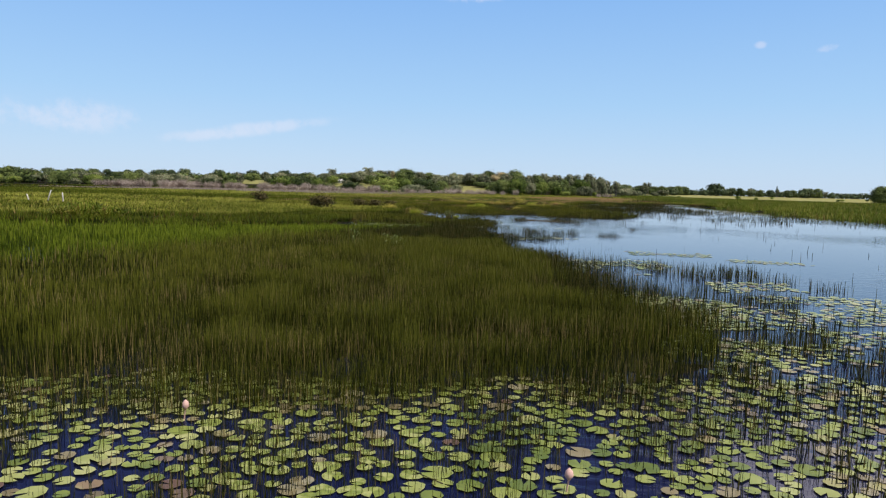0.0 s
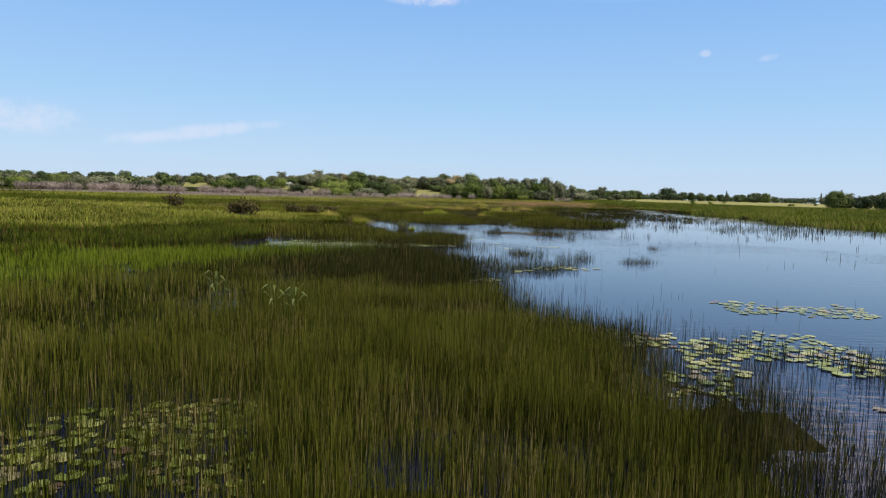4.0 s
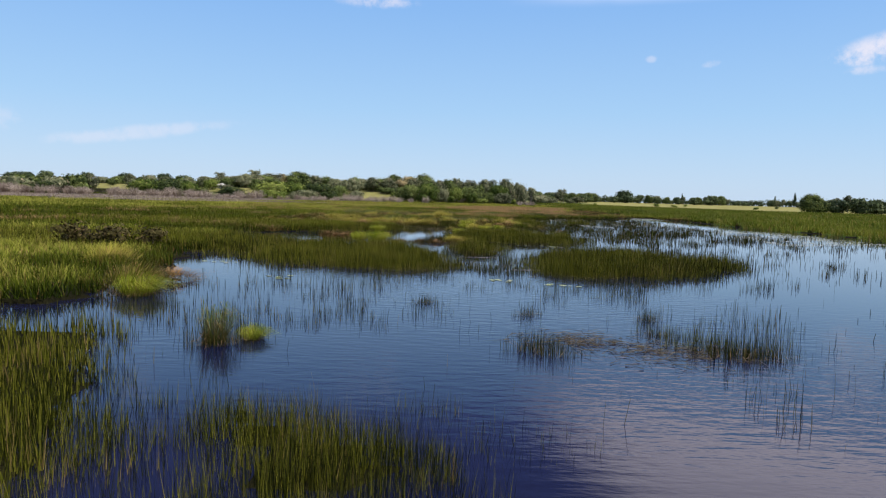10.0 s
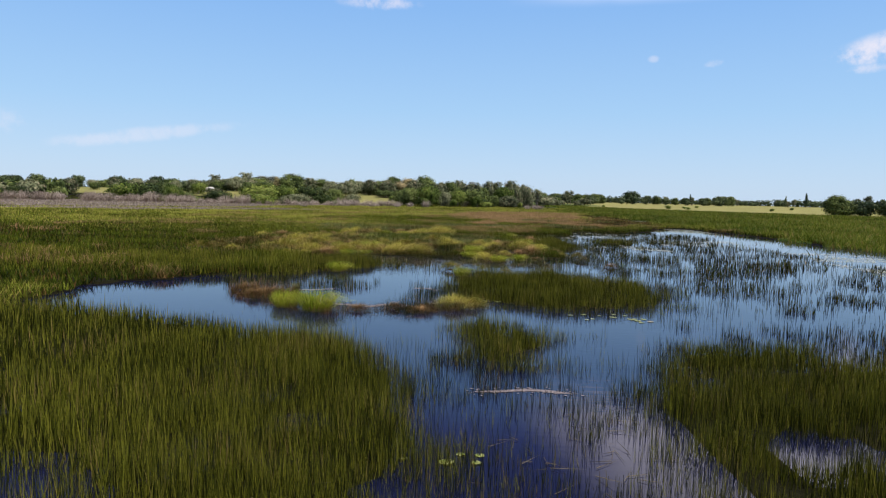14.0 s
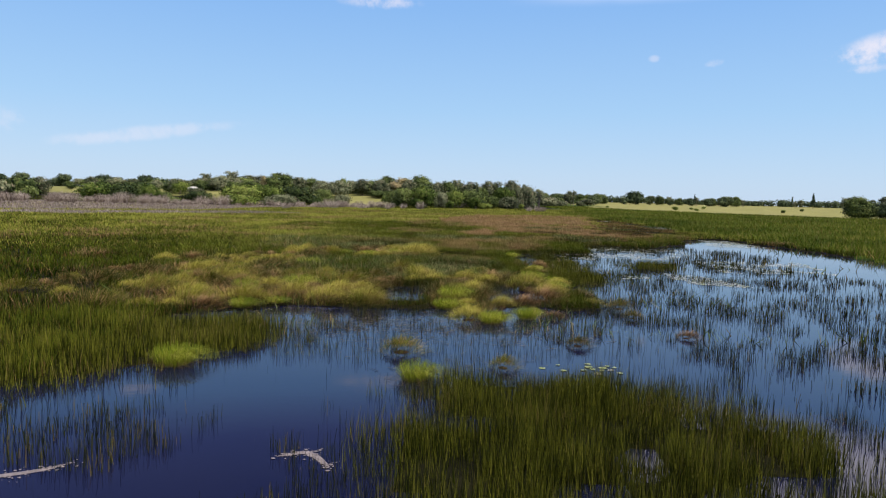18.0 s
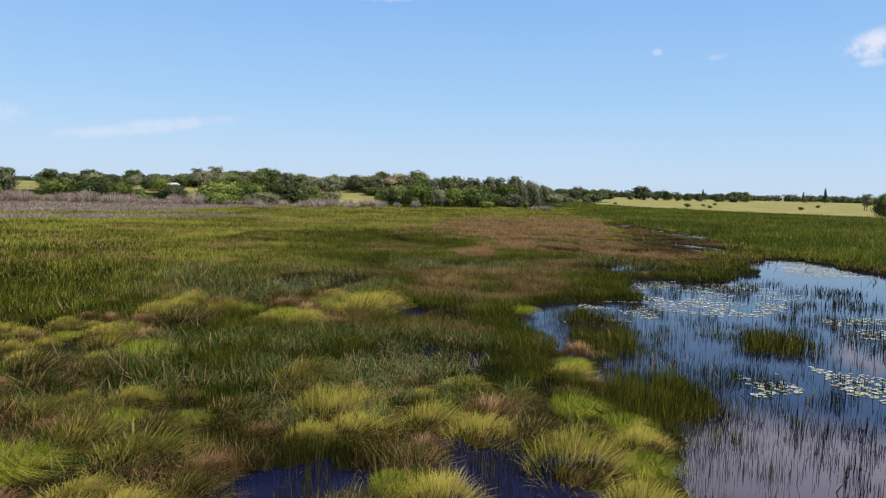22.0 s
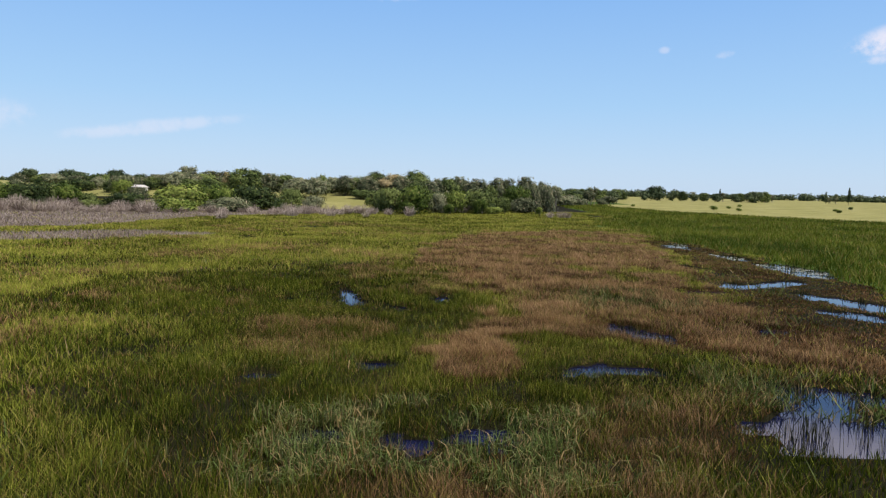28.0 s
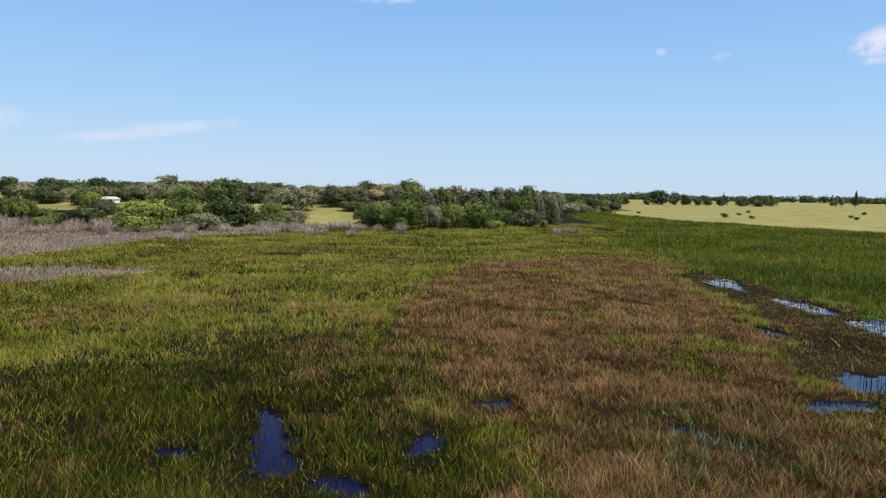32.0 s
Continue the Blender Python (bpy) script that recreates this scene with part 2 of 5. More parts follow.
LEAVES = [leafy("leaves_a", (0.022, 0.036, 0.012), (0.062, 0.088, 0.026), (0.150, 0.185, 0.055), (0.20, 0.20, 0.075), 0.80, patch=0.25, fine=0.6, thin=0.14, own=0.25),
          leafy("leaves_b", (0.040, 0.066, 0.012), (0.100, 0.142, 0.026), (0.205, 0.245, 0.055), (0.24, 0.21, 0.09), 0.80, patch=0.25, fine=0.6, thin=0.14, own=0.25),
          leafy("leaves_c", (0.050, 0.062, 0.032), (0.110, 0.126, 0.066), (0.205, 0.220, 0.125), (0.27, 0.23, 0.15), 0.74, patch=0.3, fine=0.8, thin=0.14, own=0.25),
          leafy("leaves_far", (0.028, 0.044, 0.022), (0.058, 0.082, 0.038), (0.110, 0.135, 0.062), (0.15, 0.15, 0.09), 0.80, patch=0.2, fine=0.8, thin=0.12, own=0.2),
          leafy("leaves_rust", (0.26, 0.208, 0.104), (0.377, 0.299, 0.156), (0.481, 0.39, 0.221), (0.156, 0.169, 0.058), 0.68, patch=0.3, fine=1.4, thin=0.2, own=0.1),
          leafy("leaves_dark_brown", (0.030, 0.026, 0.010), (0.055, 0.048, 0.016), (0.10, 0.085, 0.03), (0.12, 0.08, 0.04), 0.72, patch=0.4, fine=1.4, thin=0.15)]


def bark_material():
    m, n = material("bark")
    pos = n.add("ShaderNodeTexCoord").outputs["Object"]
    a = n.noise(pos, 6.0, 5.0, 0.65)
    col = n.ramp(a, [(0.3, (0.09, 0.075, 0.06)), (0.6, (0.22, 0.19, 0.16)), (0.8, (0.33, 0.29, 0.25))])
    bump = n.add("ShaderNodeBump", {"Height": a, "Strength": 0.6, "Distance": 0.03})
    finish(n, n.add("ShaderNodeBsdfPrincipled", {"Base Color": col, "Roughness": 0.9, "Normal": bump.outputs[0]}).outputs[0])
    return m


M_BARK = bark_material()


def water_material():
    m, n = material("water")
    pos = n.add("ShaderNodeTexCoord").outputs["Object"]
    squash = n.add("ShaderNodeVectorMath", {0: pos, 1: (1.0, 2.6, 1.0)}, operation="MULTIPLY").outputs[0]
    ripple = n.noise(squash, 2.2, 3.0, 0.5)
    calm = n.smooth(n.noise(pos, 0.05, 3.0, 0.5), 0.40, 0.62)
    bump = n.add("ShaderNodeBump", {"Height": ripple, "Strength": n.math("MULTIPLY_ADD", n.math("MULTIPLY", calm, n.smooth(n.add("ShaderNodeSeparateXYZ", {0: pos}).outputs[1], 62.0, 34.0)), 0.19, 0.012), "Distance": 0.06})
    film = n.smooth(n.noise(pos, 0.35, 5.0, 0.65), 0.60, 0.72)
    rough = n.math("MULTIPLY_ADD", film, 0.10, 0.025)
    col = n.ramp(n.noise(pos, 0.12, 4.0), [(0.35, (0.003, 0.005, 0.024)), (0.7, (0.006, 0.007, 0.024))])
    finish(n, n.add("ShaderNodeBsdfPrincipled", {"Base Color": col, "Roughness": rough, "IOR": 1.26, "Normal": bump.outputs[0]}).outputs[0])
    return m


M_WATER = water_material()


def soil(name, stops, relief=0.12):
    m, n = material(name)
    pos = n.add("ShaderNodeTexCoord").outputs["Object"]
    wide = n.noise(pos, 0.06, 5.0, 0.6)
    mid = n.noise(pos, 0.5, 5.0, 0.65)
    fine = n.noise(pos, 5.0, 5.0, 0.7)
    t = n.math("ADD", n.math("MULTIPLY", wide, 0.5), n.math("ADD", n.math("MULTIPLY", mid, 0.3), n.math("MULTIPLY", fine, 0.2)))
    col = n.ramp(t, stops)
    bump = n.add("ShaderNodeBump", {"Height": n.math("ADD", mid, fine), "Strength": 0.8, "Distance": relief})
    finish(n, n.add("ShaderNodeBsdfPrincipled", {"Base Color": col, "Roughness": 0.9, "Specular IOR Level": 0.04, "Normal": bump.outputs[0]}).outputs[0])
    return m


SOILS = [soil("marsh_soil", [(0.38, (0.005, 0.005, 0.003)), (0.50, (0.010, 0.010, 0.004)), (0.60, (0.018, 0.016, 0.007))]),
         soil("peat_soil", [(0.38, (0.013, 0.008, 0.004)), (0.50, (0.026, 0.015, 0.007)), (0.62, (0.050, 0.030, 0.014))]),
         soil("reed_soil", [(0.38, (0.022, 0.045, 0.007)), (0.50, (0.040, 0.070, 0.009)), (0.62, (0.070, 0.095, 0.015))]),
         soil("pasture", [(0.38, (0.135, 0.135, 0.045)), (0.50, (0.195, 0.188, 0.066)), (0.62, (0.26, 0.24, 0.10))], 0.05),
         soil("dry_thicket_soil", [(0.38, (0.14, 0.10, 0.075)), (0.50, (0.20, 0.15, 0.115)), (0.62, (0.26, 0.20, 0.155))])]


def plain_material(name, a, b, scale=3.0, rough=0.7, metal=0.0):
    m, n = material(name)
    pos = n.add("ShaderNodeTexCoord").outputs["Object"]
    t = n.noise(pos, scale, 5.0, 0.65)
    col = n.ramp(t, [(0.35, a), (0.68, b)])
    bump = n.add("ShaderNodeBump", {"Height": t, "Strength": 0.4, "Distance": 0.02})
    finish(n, n.add("ShaderNodeBsdfPrincipled", {"Base Color": col, "Roughness": rough, "Metallic": metal, "Normal": bump.outputs[0]}).outputs[0])
    return m


M_WALL = plain_material("limewash", (0.62, 0.61, 0.58), (0.80, 0.79, 0.76))
M_ROOF = plain_material("weathered_roof", (0.36, 0.34, 0.33), (0.52, 0.50, 0.48), 1.5)
M_GLASS_DARK = plain_material("dark_pane", (0.03, 0.035, 0.04), (0.05, 0.055, 0.06), 1.0, 0.15)
M_POST = plain_material("grey_post", (0.30, 0.27, 0.24), (0.50, 0.47, 0.43), 8.0)
M_FOAM = plain_material("pollen_film", (0.10, 0.085, 0.09), (0.22, 0.185, 0.19), 9.0)
M_BUD = plain_material("lily_bud", (0.45, 0.25, 0.22), (0.62, 0.42, 0.36), 12.0)

# ---- plan of the marsh, in metres ----
LAKE = [(-45, -60), (70, -60), (46, 0), (40, 40), (36, 66), (33, 90), (32.5, 108), (31, 122), (30, 131), (25, 128), (22, 118), (18, 112.5), (11.8, 112.5),
        (10.2, 108), (10.4, 105.4), (11, 104), (8, 102.2), (4.8, 100.5), (3.7, 97.4), (4.6, 95.4), (5.0, 92.4), (5.2, 90.4), (5.3, 88.2), (5.5, 84), (5.3, 80), (5.2, 76.6), (3.7, 75.4), (2.2, 76.2), (0.3, 76), (-2, 75.2), (-5.2, 75.3), (-8.2, 74.2), (-9, 70), (-8.6, 66), (-9.2, 63.8), (-12, 63), (-15, 59),
        (-14, 53), (-12, 45), (-11, 40), (-10.5, 37), (-9, 32), (-11.5, 29.5), (-15, 27.5), (-15, 24), (-11, 20), (-10, 12), (-14, 7), (-45, 3)]
# reed beds that stand in the water
BEDS = {
    "main": [(-45, -20), (-3, -18.6), (0, -17.8), (5.0, -16.3), (5.6, -12.5), (4.8, -9), (4.2, -6.5), (3.7, -4.5), (2.4, -2.0), (1.6, -0.6), (0.9, 1.5), (1.0, 4), (-0.4, 5.5),
             (0.1, 8), (-0.2, 10.2), (-1.4, 12), (-3, 13.4), (-6, 13), (-10, 11), (-14, 8), (-45, 4)],
    "knot": [(1.9, -0.8), (3.7, -0.6), (3.4, -2.4), (1.8, -2.6)],
    "holt": [(2.5, 28.3), (3.8, 28.4), (4.5, 29.6), (3.2, 30.0)],
    "west": [(-14, 20), (-7, 20.6), (-4.3, 22), (-5.4, 25.3), (-7.8, 29.5), (-12, 28), (-15, 26)],
    "strip": [(-3.2, 16.3), (-1.0, 16.2), (-1.2, 19), (-4.2, 21), (-5, 24), (-8, 20), (-9.5, 17.5), (-6, 17.2)],
    "clump": [(-3.8, 22), (-2.6, 21.4), (-1.5, 22.7), (-1.6, 23.9), (-4, 24.8)],
    "north": [(-30, 44), (-11, 45.2), (-10.4, 45), (-8.5, 42.6), (-6.5, 41.8), (-4.8, 40.8), (-3.2, 40.3), (-1.4, 40.8), (-1.4, 45), (-3.2, 50), (-6.3, 51.5), (-12, 54), (-30, 53)],
    "east": [(1.6, 41), (2.9, 38.8), (5.2, 39.5), (7.8, 41), (11, 46), (8.7, 48), (6.7, 50.5), (4.3, 51), (2.2, 47.5)],
    "mid": [(-1, 48.3), (0.8, 48.1), (1.3, 51), (-0.9, 53.8)],
    "isle": [(-1.3, 57.5), (1, 56), (4.5, 56.2), (5.6, 58), (6.7, 61), (6, 63.6), (3.5, 65.2), (-0.5, 66), (-1.4, 62)],
    "shelf": [(4.4, 92), (7.2, 91), (8.4, 97), (6.2, 100.5), (4.8, 97.5)],
    "spit": [(5.4, 83.5), (8, 84.5), (7.6, 88.8), (5.0, 88.2)],
    "holm": [(10.4, 92), (13, 91.5), (14, 95), (11.4, 96)],
    "fringe": [(-30, 62), (-10.7, 63.3), (-8.6, 63.7), (-7.3, 65.5), (-6.3, 66.6), (-5, 69), (-6, 72), (-14, 71), (-30, 70)],
}
# thin reeds scattered through open water: outline, share of a full bed
THIN = [([(5, 82), (7.7, 82.5), (9.2, 85.4), (7.2, 89), (7.4, 95.3), (5.0, 95.4)], 6.0), ([(-10, 59), (-5, 59.5), (-5, 62.5), (-9.5, 62.5)], 1.0), ([(-2.6, 58), (-1.2, 58.2), (-1.4, 61.5), (-3, 61)], 1.6), ([(2.0, -9.5), (6, -9.5), (6.4, -4), (4.2, -0.6), (1.5, -0.6), (1.8, -4)], 2.2), ([(-11, 29.5), (3, 29.5), (4, 38), (-9, 41)], 0.11), ([(5, 40), (14, 40), (18, 58), (8, 58)], 0.3), ([(4, -18), (7, -17), (9.5, -10), (8, -4), (4, -1)], 0.5), ([(0.6, 6), (2.6, 9), (3.4, 12), (3.4, 15), (0, 16.4), (-1.2, 14)], 0.5),
        ([(-1, 16.5), (1.2, 16.5), (1.2, 18.4), (-0.6, 19.5)], 0.2), ([(-8, 16), (-1.4, 16.5), (-1.0, 20), (-1.2, 22.5), (-4, 22), (-8, 20)], 0.5), ([(-0.5, 3), (1.2, 4.2), (2.2, 8), (0.5, 9)], 0.3),
        ([(-8.5, 26), (-4.5, 25), (-4, 29), (-8, 31)], 0.16), ([(-1.6, 38), (2, 38), (2.5, 48), (-1, 56), (-2, 46)], 0.30),
        ([(2, 37), (9, 38), (14, 46), (10, 52), (2, 50)], 0.14), ([(5, 50), (16, 50), (24, 70), (22, 100), (10, 98), (6, 82), (3, 72), (4, 66)], 1.3),
        ([(-8, 68.5), (-3, 67.5), (3, 68), (4.5, 74), (2, 76), (-8, 75)], 4.5), ([(7, 62), (9, 56), (5, 55), (-1, 55)], 0.2), ([(2, 66), (8, 62), (9, 80), (4, 78)], 1.6),
        ([(16, 30), (34, 40), (32, 80), (20, 66)], 0.10), ([(4.5, 73), (11, 75), (12.5, 80), (9.5, 84), (11.5, 90), (8, 95), (5.5, 84)], 3.2), ([(9, 104), (14, 106), (19, 112), (11, 113)], 0.5), ([(3, 24), (10, 27), (9, 34), (3, 33)], 0.07), ([(5, 82), (10, 90), (9, 106), (12, 112), (18, 112), (14, 96)], 0.6), ([(8, 90), (22, 92), (25, 112), (9, 112)], 1.7), ([(4, 92), (9.5, 93), (11.5, 105), (6, 104)], 1.6), ([(1.6, 88), (5, 87), (8, 84), (9, 92), (10, 98), (5, 99), (3, 95)], 3.6), ([(-2.5, 88), (2, 88), (2, 93), (-2, 92.5)], 0.8), ([(9, 96), (12, 92), (17, 94), (18, 100), (12, 101)], 1.0)]
# small pools in the sward: x, y, half length, half width, turn
POOLS = [(-1.8, 79.5, 1.5, 0.55, 70), (2.8, 82, 0.7, 0.35, 20), (0.2, 90, 1.7, 1.2, 20), (-5.8, 106.5, 2.2, 0.8, 65), (-10.2, 103.3, 1.6, 0.5, 10), (-0.4, 98.2, 1.2, 0.5, -20),
         (-6.4, 97.2, 0.6, 0.3, 0), (13.8, 121.5, 1.9, 0.7, 30), (-5.1, 122.4, 0.45, 0.3, 0), (-1.5, 124.3, 0.9, 0.4, 0), (-1.8, 116.7, 0.6, 0.45, -40), (3.1, 117, 1.1, 0.4, 0),
         (0.4, 116.5, 0.5, 0.3, 0), (10.2, 132, 1.9, 0.45, -55), (7.6, 124.5, 1.5, 0.5, 5), (12.9, 118.4, 2.3, 1.2, 10), (13.6, 122.6, 1.3, 0.5, 0), (25.6, 152.4, 2.9, 0.8, 40),
         (32, 165.5, 1.4, 0.6, 0), (24, 138.5, 2.4, 0.8, -60), (-5, 140.4, 3.2, 0.38, -66), (-1.9, 136.6, 0.9, 0.4, -40), (0.6, 140.4, 1.1, 0.28, 80), (3.0, 145.2, 0.8, 0.4, 0),
         (11, 142, 1.7, 0.45, -50), (21.6, 150.6, 1.2, 0.8, -60), (18.4, 146.2, 1.3, 0.6, 0), (28.6, 187.2, 2.2, 0.9, 0), (26.5, 143, 1.2, 3.5, 20),
         (22.3, 163, 0.6, 1.1, 0), (-23, 211, 3.2, 1.4, 5), (38.3, 296, 2.0, 7.0, 0), (33, 280, 5.0, 1.5, 10), (2.9, 82.4, 0.9, 0.3, 20),
         (-21.5, 14.0, 4.0, 0.9, 5), (-20, 40, 2.0, 0.5, 0), (-8, 84, 0.5, 0.3, 0), (6.2, 96.4, 1.5, 1.0, 20), (-8, 138.6, 0.5, 0.3, 0), (17, 133, 0.9, 0.4, 0)]
PONDS = [[(27.4, 190), (29, 184), (31.6, 193), (30, 194.5)], [(28.9, 180), (31.8, 177), (31.6, 171), (29.3, 171)], [(29.6, 168), (33.5, 169.5), (34.4, 163), (32, 156.5), (29.8, 158.5)], [(20.2, 149.3), (21.5, 148.5), (23.3, 151.7), (21.7, 153.2)], [(1.2, 77.5), (3.4, 78), (3.1, 81.3), (2.5, 83.3), (0.7, 83.2)],
         [(-9.6, 104.4), (-9.4, 108), (-6.9, 109.5), (-4.9, 107), (-3.7, 106.6), (-5.2, 103.4), (-7, 104.8)], [(-3.3, 101), (-1.3, 99.4), (0.4, 97.9), (-1, 97.4), (-2.6, 99.4)],
         [(-1.6, 91.8), (-0.9, 88.4), (1.2, 88.6), (1.0, 91.4)], [(-3.0, 77.0), (-1.2, 77.0), (-0.6, 81.2), (-1.4, 82.0), (-3.2, 80.6)]]
PAD_FIELDS = [([(-15, -21.5), (-12, -24.5), (-7, -23.5), (-2, -26), (3, -25), (6, -27), (10.5, -24.5), (8.6, -17), (4.6, -16.2), (0, -17.2), (-4, -17.6), (-10, -18.4)], 0.92), ([(4.5, -16.5), (9, -17.5), (11, -8), (7, -8.5), (5, -10)], 0.35),
              ([(-9, 14.2), (-3.6, 14.2), (-1.4, 17.4), (-1.3, 18.8), (-3, 20.3), (-4, 21.7), (-7, 20.8), (-8.5, 17.5)], 0.95), ([(2.6, -5.2), (4.8, -5.4), (7, -2), (5.5, -0.4), (3.2, -2.4)], 0.42),
              ([(-3.8, -7.1), (-3.2, -6.4), (-2.1, -6.0), (-1.4, -6.8), (-1.1, -7.9), (-2.1, -8.3), (-2.8, -8.4)], 0.8), ([(10, 101), (14, 98), (20, 108), (18.5, 112), (10.5, 112)], 0.26), ([(5.3, 97), (9.5, 98), (10.5, 105), (7, 102.5)], 0.35),
              ([(16, 92), (23, 92), (25, 101), (17, 100)], 0.3), ([(20, 62), (30, 66), (30, 84), (23, 88)], 0.3), ([(-5.2, 9.4), (-3, 9.4), (-2.6, 11), (-5, 11.2)], 0.5),
              ([(-7, 13), (-4, 12.8), (-2.8, 14.4), (-3.2, 15.5), (-7, 14.6)], 0.5), ([(4, -15), (5.6, -15), (6.2, -9.5), (4.6, -9)], 0.6), ([(6.4, -8), (8.6, -7.6), (8.6, -5.7), (6.6, -6)], 0.55), ([(8.5, -0.3), (11.4, -0.2), (11.2, 0.9), (8.6, 0.8)], 0.6),
              ([(2, -2.3), (3.6, -2.2), (3.5, -1), (2.1, -1)], 0.5), ([(5.4, 1.3), (8.6, 1.6), (8.4, 3.4), (5.6, 3.0)], 0.5),
              ([(11.6, 91), (14.2, 88.5), (15, 84.5), (11.8, 85.5)], 0.6), ([(8.5, 87), (11, 88), (10, 90)], 0.4), ([(27.4, 190), (29, 184), (31.6, 193), (30, 194.5)], 0.35), ([(28.9, 180), (31.8, 177), (31.6, 171), (29.3, 171)], 0.35), ([(29.6, 168), (33.5, 169.5), (34.4, 163), (32, 156.5), (29.8, 158.5)], 0.35), ([(24, 116), (30, 118), (30, 128), (27, 128)], 0.5),
              ([(2.2, -11.8), (2.4, -9.4), (3.5, -8.8), (5.2, -8.5), (5.2, -11)], 0.55)]
# loose groups of pads: x, y, spread, how many
PAD_GROUPS = [(2.8, 9.2, 0.45, 13), (2.1, 8.8, 0.3, 4), (1.3, 7.9, 0.25, 3), (-0.1, 5.3, 0.5, 10), (2.8, 18.3, 0.36, 8), (-1.1, 18.4, 0.24, 4), (-0.3, 22.2, 0.16, 3), (0.45, 19.5, 0.12, 2),
              (0.3, 38.2, 0.42, 8), (2.1, 37.4, 0.4, 5), (-1.2, 43.0, 0.4, 5), (3.3, 67.0, 0.7, 14), (0.6, 58.0, 0.7, 10), (3.2, 55.2, 0.6, 9), (0.2, 89.2, 0.7, 10), (-6.6, 37.4, 0.5, 5),
              (1.2, 16.8, 0.5, 6), (-2.0, 19.8, 0.6, 8), (-9.5, 41.5, 0.5, 6), (4.2, 54.6, 0.4, 6)]
BROWN = [(0, 197), (19, 218), (29, 208), (22, 165), (18.4, 142), (22, 132), (18, 126), (12.8, 127), (6, 128), (3.6, 125), (1.5, 121.7), (-0.2, 123.6), (-0.9, 127), (2.6, 131), (2.8, 139),
         (0.9, 152), (-2, 159)]
BROWN_LOW = [(-4, 101), (3, 101), (7, 105), (9, 116), (20, 122), (15, 128), (2, 118), (-6, 116)]
BAND = [(76, -60), (50, 0), (38, 30), (33, 60), (33, 90), (32.5, 112), (32.5, 140), (32.5, 165), (32.5, 190), (32, 209), (30, 236), (32, 262), (40, 275), (44, 300), (46, 400), (50, 520), (62, 640), (112, 605), (71, 450), (81, 375), (101, 330), (130, 290), (200, 240), (220, 40), (220, -60)]


def value_noise(x, y, scale, seed=0):
    """Smooth noise from 0 to 1 over the plan."""
    u, v = np.asarray(x) / scale, np.asarray(y) / scale
    i, j = np.floor(u).astype(np.int64), np.floor(v).astype(np.int64)
    f, g = u - i, v - j
    f, g = f * f * (3 - 2 * f), g * g * (3 - 2 * g)

    def h(a, b):
        k = (a * 374761393 + b * 668265263 + seed * 982451653) & 0x7FFFFFFF
        k = ((k ^ (k >> 13)) * 1274126177) & 0x7FFFFFFF
        return ((k ^ (k >> 16)) & 0xFFFF) / 65535.0

    return (h(i, j) * (1 - f) + h(i + 1, j) * f) * (1 - g) + (h(i, j + 1) * (1 - f) + h(i + 1, j + 1) * f) * g


def inside(poly, x, y, rough=0.0, scale=1.6, seed=0):
    """Which places lie in the outline, with a ragged edge."""
    x, y = np.asarray(x, float), np.asarray(y, float)
    if x.size > 500:
        px, py = zip(*poly)
        pad = 2 * rough + 0.1
        close = (x > min(px) - pad) & (x < max(px) + pad) & (y > min(py) - pad) & (y < max(py) + pad)
        if close.sum() < 0.9 * x.size:
            hit = np.zeros(x.shape, bool)
            if close.any():
                hit[close] = inside(poly, x[close], y[close], rough, scale, seed)
            return hit
    if rough:
        x = x + (value_noise(x, y, scale, seed + 1) - 0.5) * 2 * rough + (value_noise(x, y, scale * 0.3, seed + 3) - 0.5) * rough
        y = y + (value_noise(x, y, scale, seed + 2) - 0.5) * 2 * rough
    hit = np.zeros(np.shape(x), bool)
    for (x0, y0), (x1, y1) in zip(poly, poly[1:] + poly[:1]):
        if y0 == y1:
            continue
        hit ^= ((y0 > y) != (y1 > y)) & (x < (x1 - x0) * (y - y0) / (y1 - y0) + x0)
    return hit


def in_pool(x, y, grow=1.0):
    hit = np.zeros(np.shape(x), bool)
    wx = x + (value_noise(x, y, 0.9, 5) - 0.5) * 0.9
    wy = y + (value_noise(x, y, 0.9, 6) - 0.5) * 0.9
    for px, py, a, b, turn in POOLS:
        if 110 < py < 200:
            a, b = a * 1.2, b * 1.5
        c, s = math.cos(radians(turn)), math.sin(radians(turn))
        u, v = (wx - px) * c + (wy - py) * s, -(wx - px) * s + (wy - py) * c
        hit |= (u / (a * grow)) ** 2 + (v / (b * grow)) ** 2 < 1
    for k, poly in enumerate(PONDS):
        hit |= inside(poly, x, y, 0.5, 1.2, 160 + k)
    return hit


def in_lake(x, y):
    return inside(LAKE, x, y, 0.9, 2.2, 11)


def is_water(x, y):
    return in_lake(x, y) | in_pool(x, y)


def any_bed(x, y, rough=0.45, seed=40):
    hit = np.zeros(np.shape(x), bool)
    for k, poly in enumerate(BEDS.values()):
        hit |= inside(poly, x, y, rough, 1.4, seed + k)
    return hit


def bed_holes(x, y):
    """Open water between the lobes of the northern beds."""
    v = value_noise(x, y, 1.9, 68) * 0.65 + value_noise(x, y, 0.6, 69) * 0.35
    return np.where((y < 30) | (x < -3.2), 1.0, ramp01(v, 0.15, 0.30))


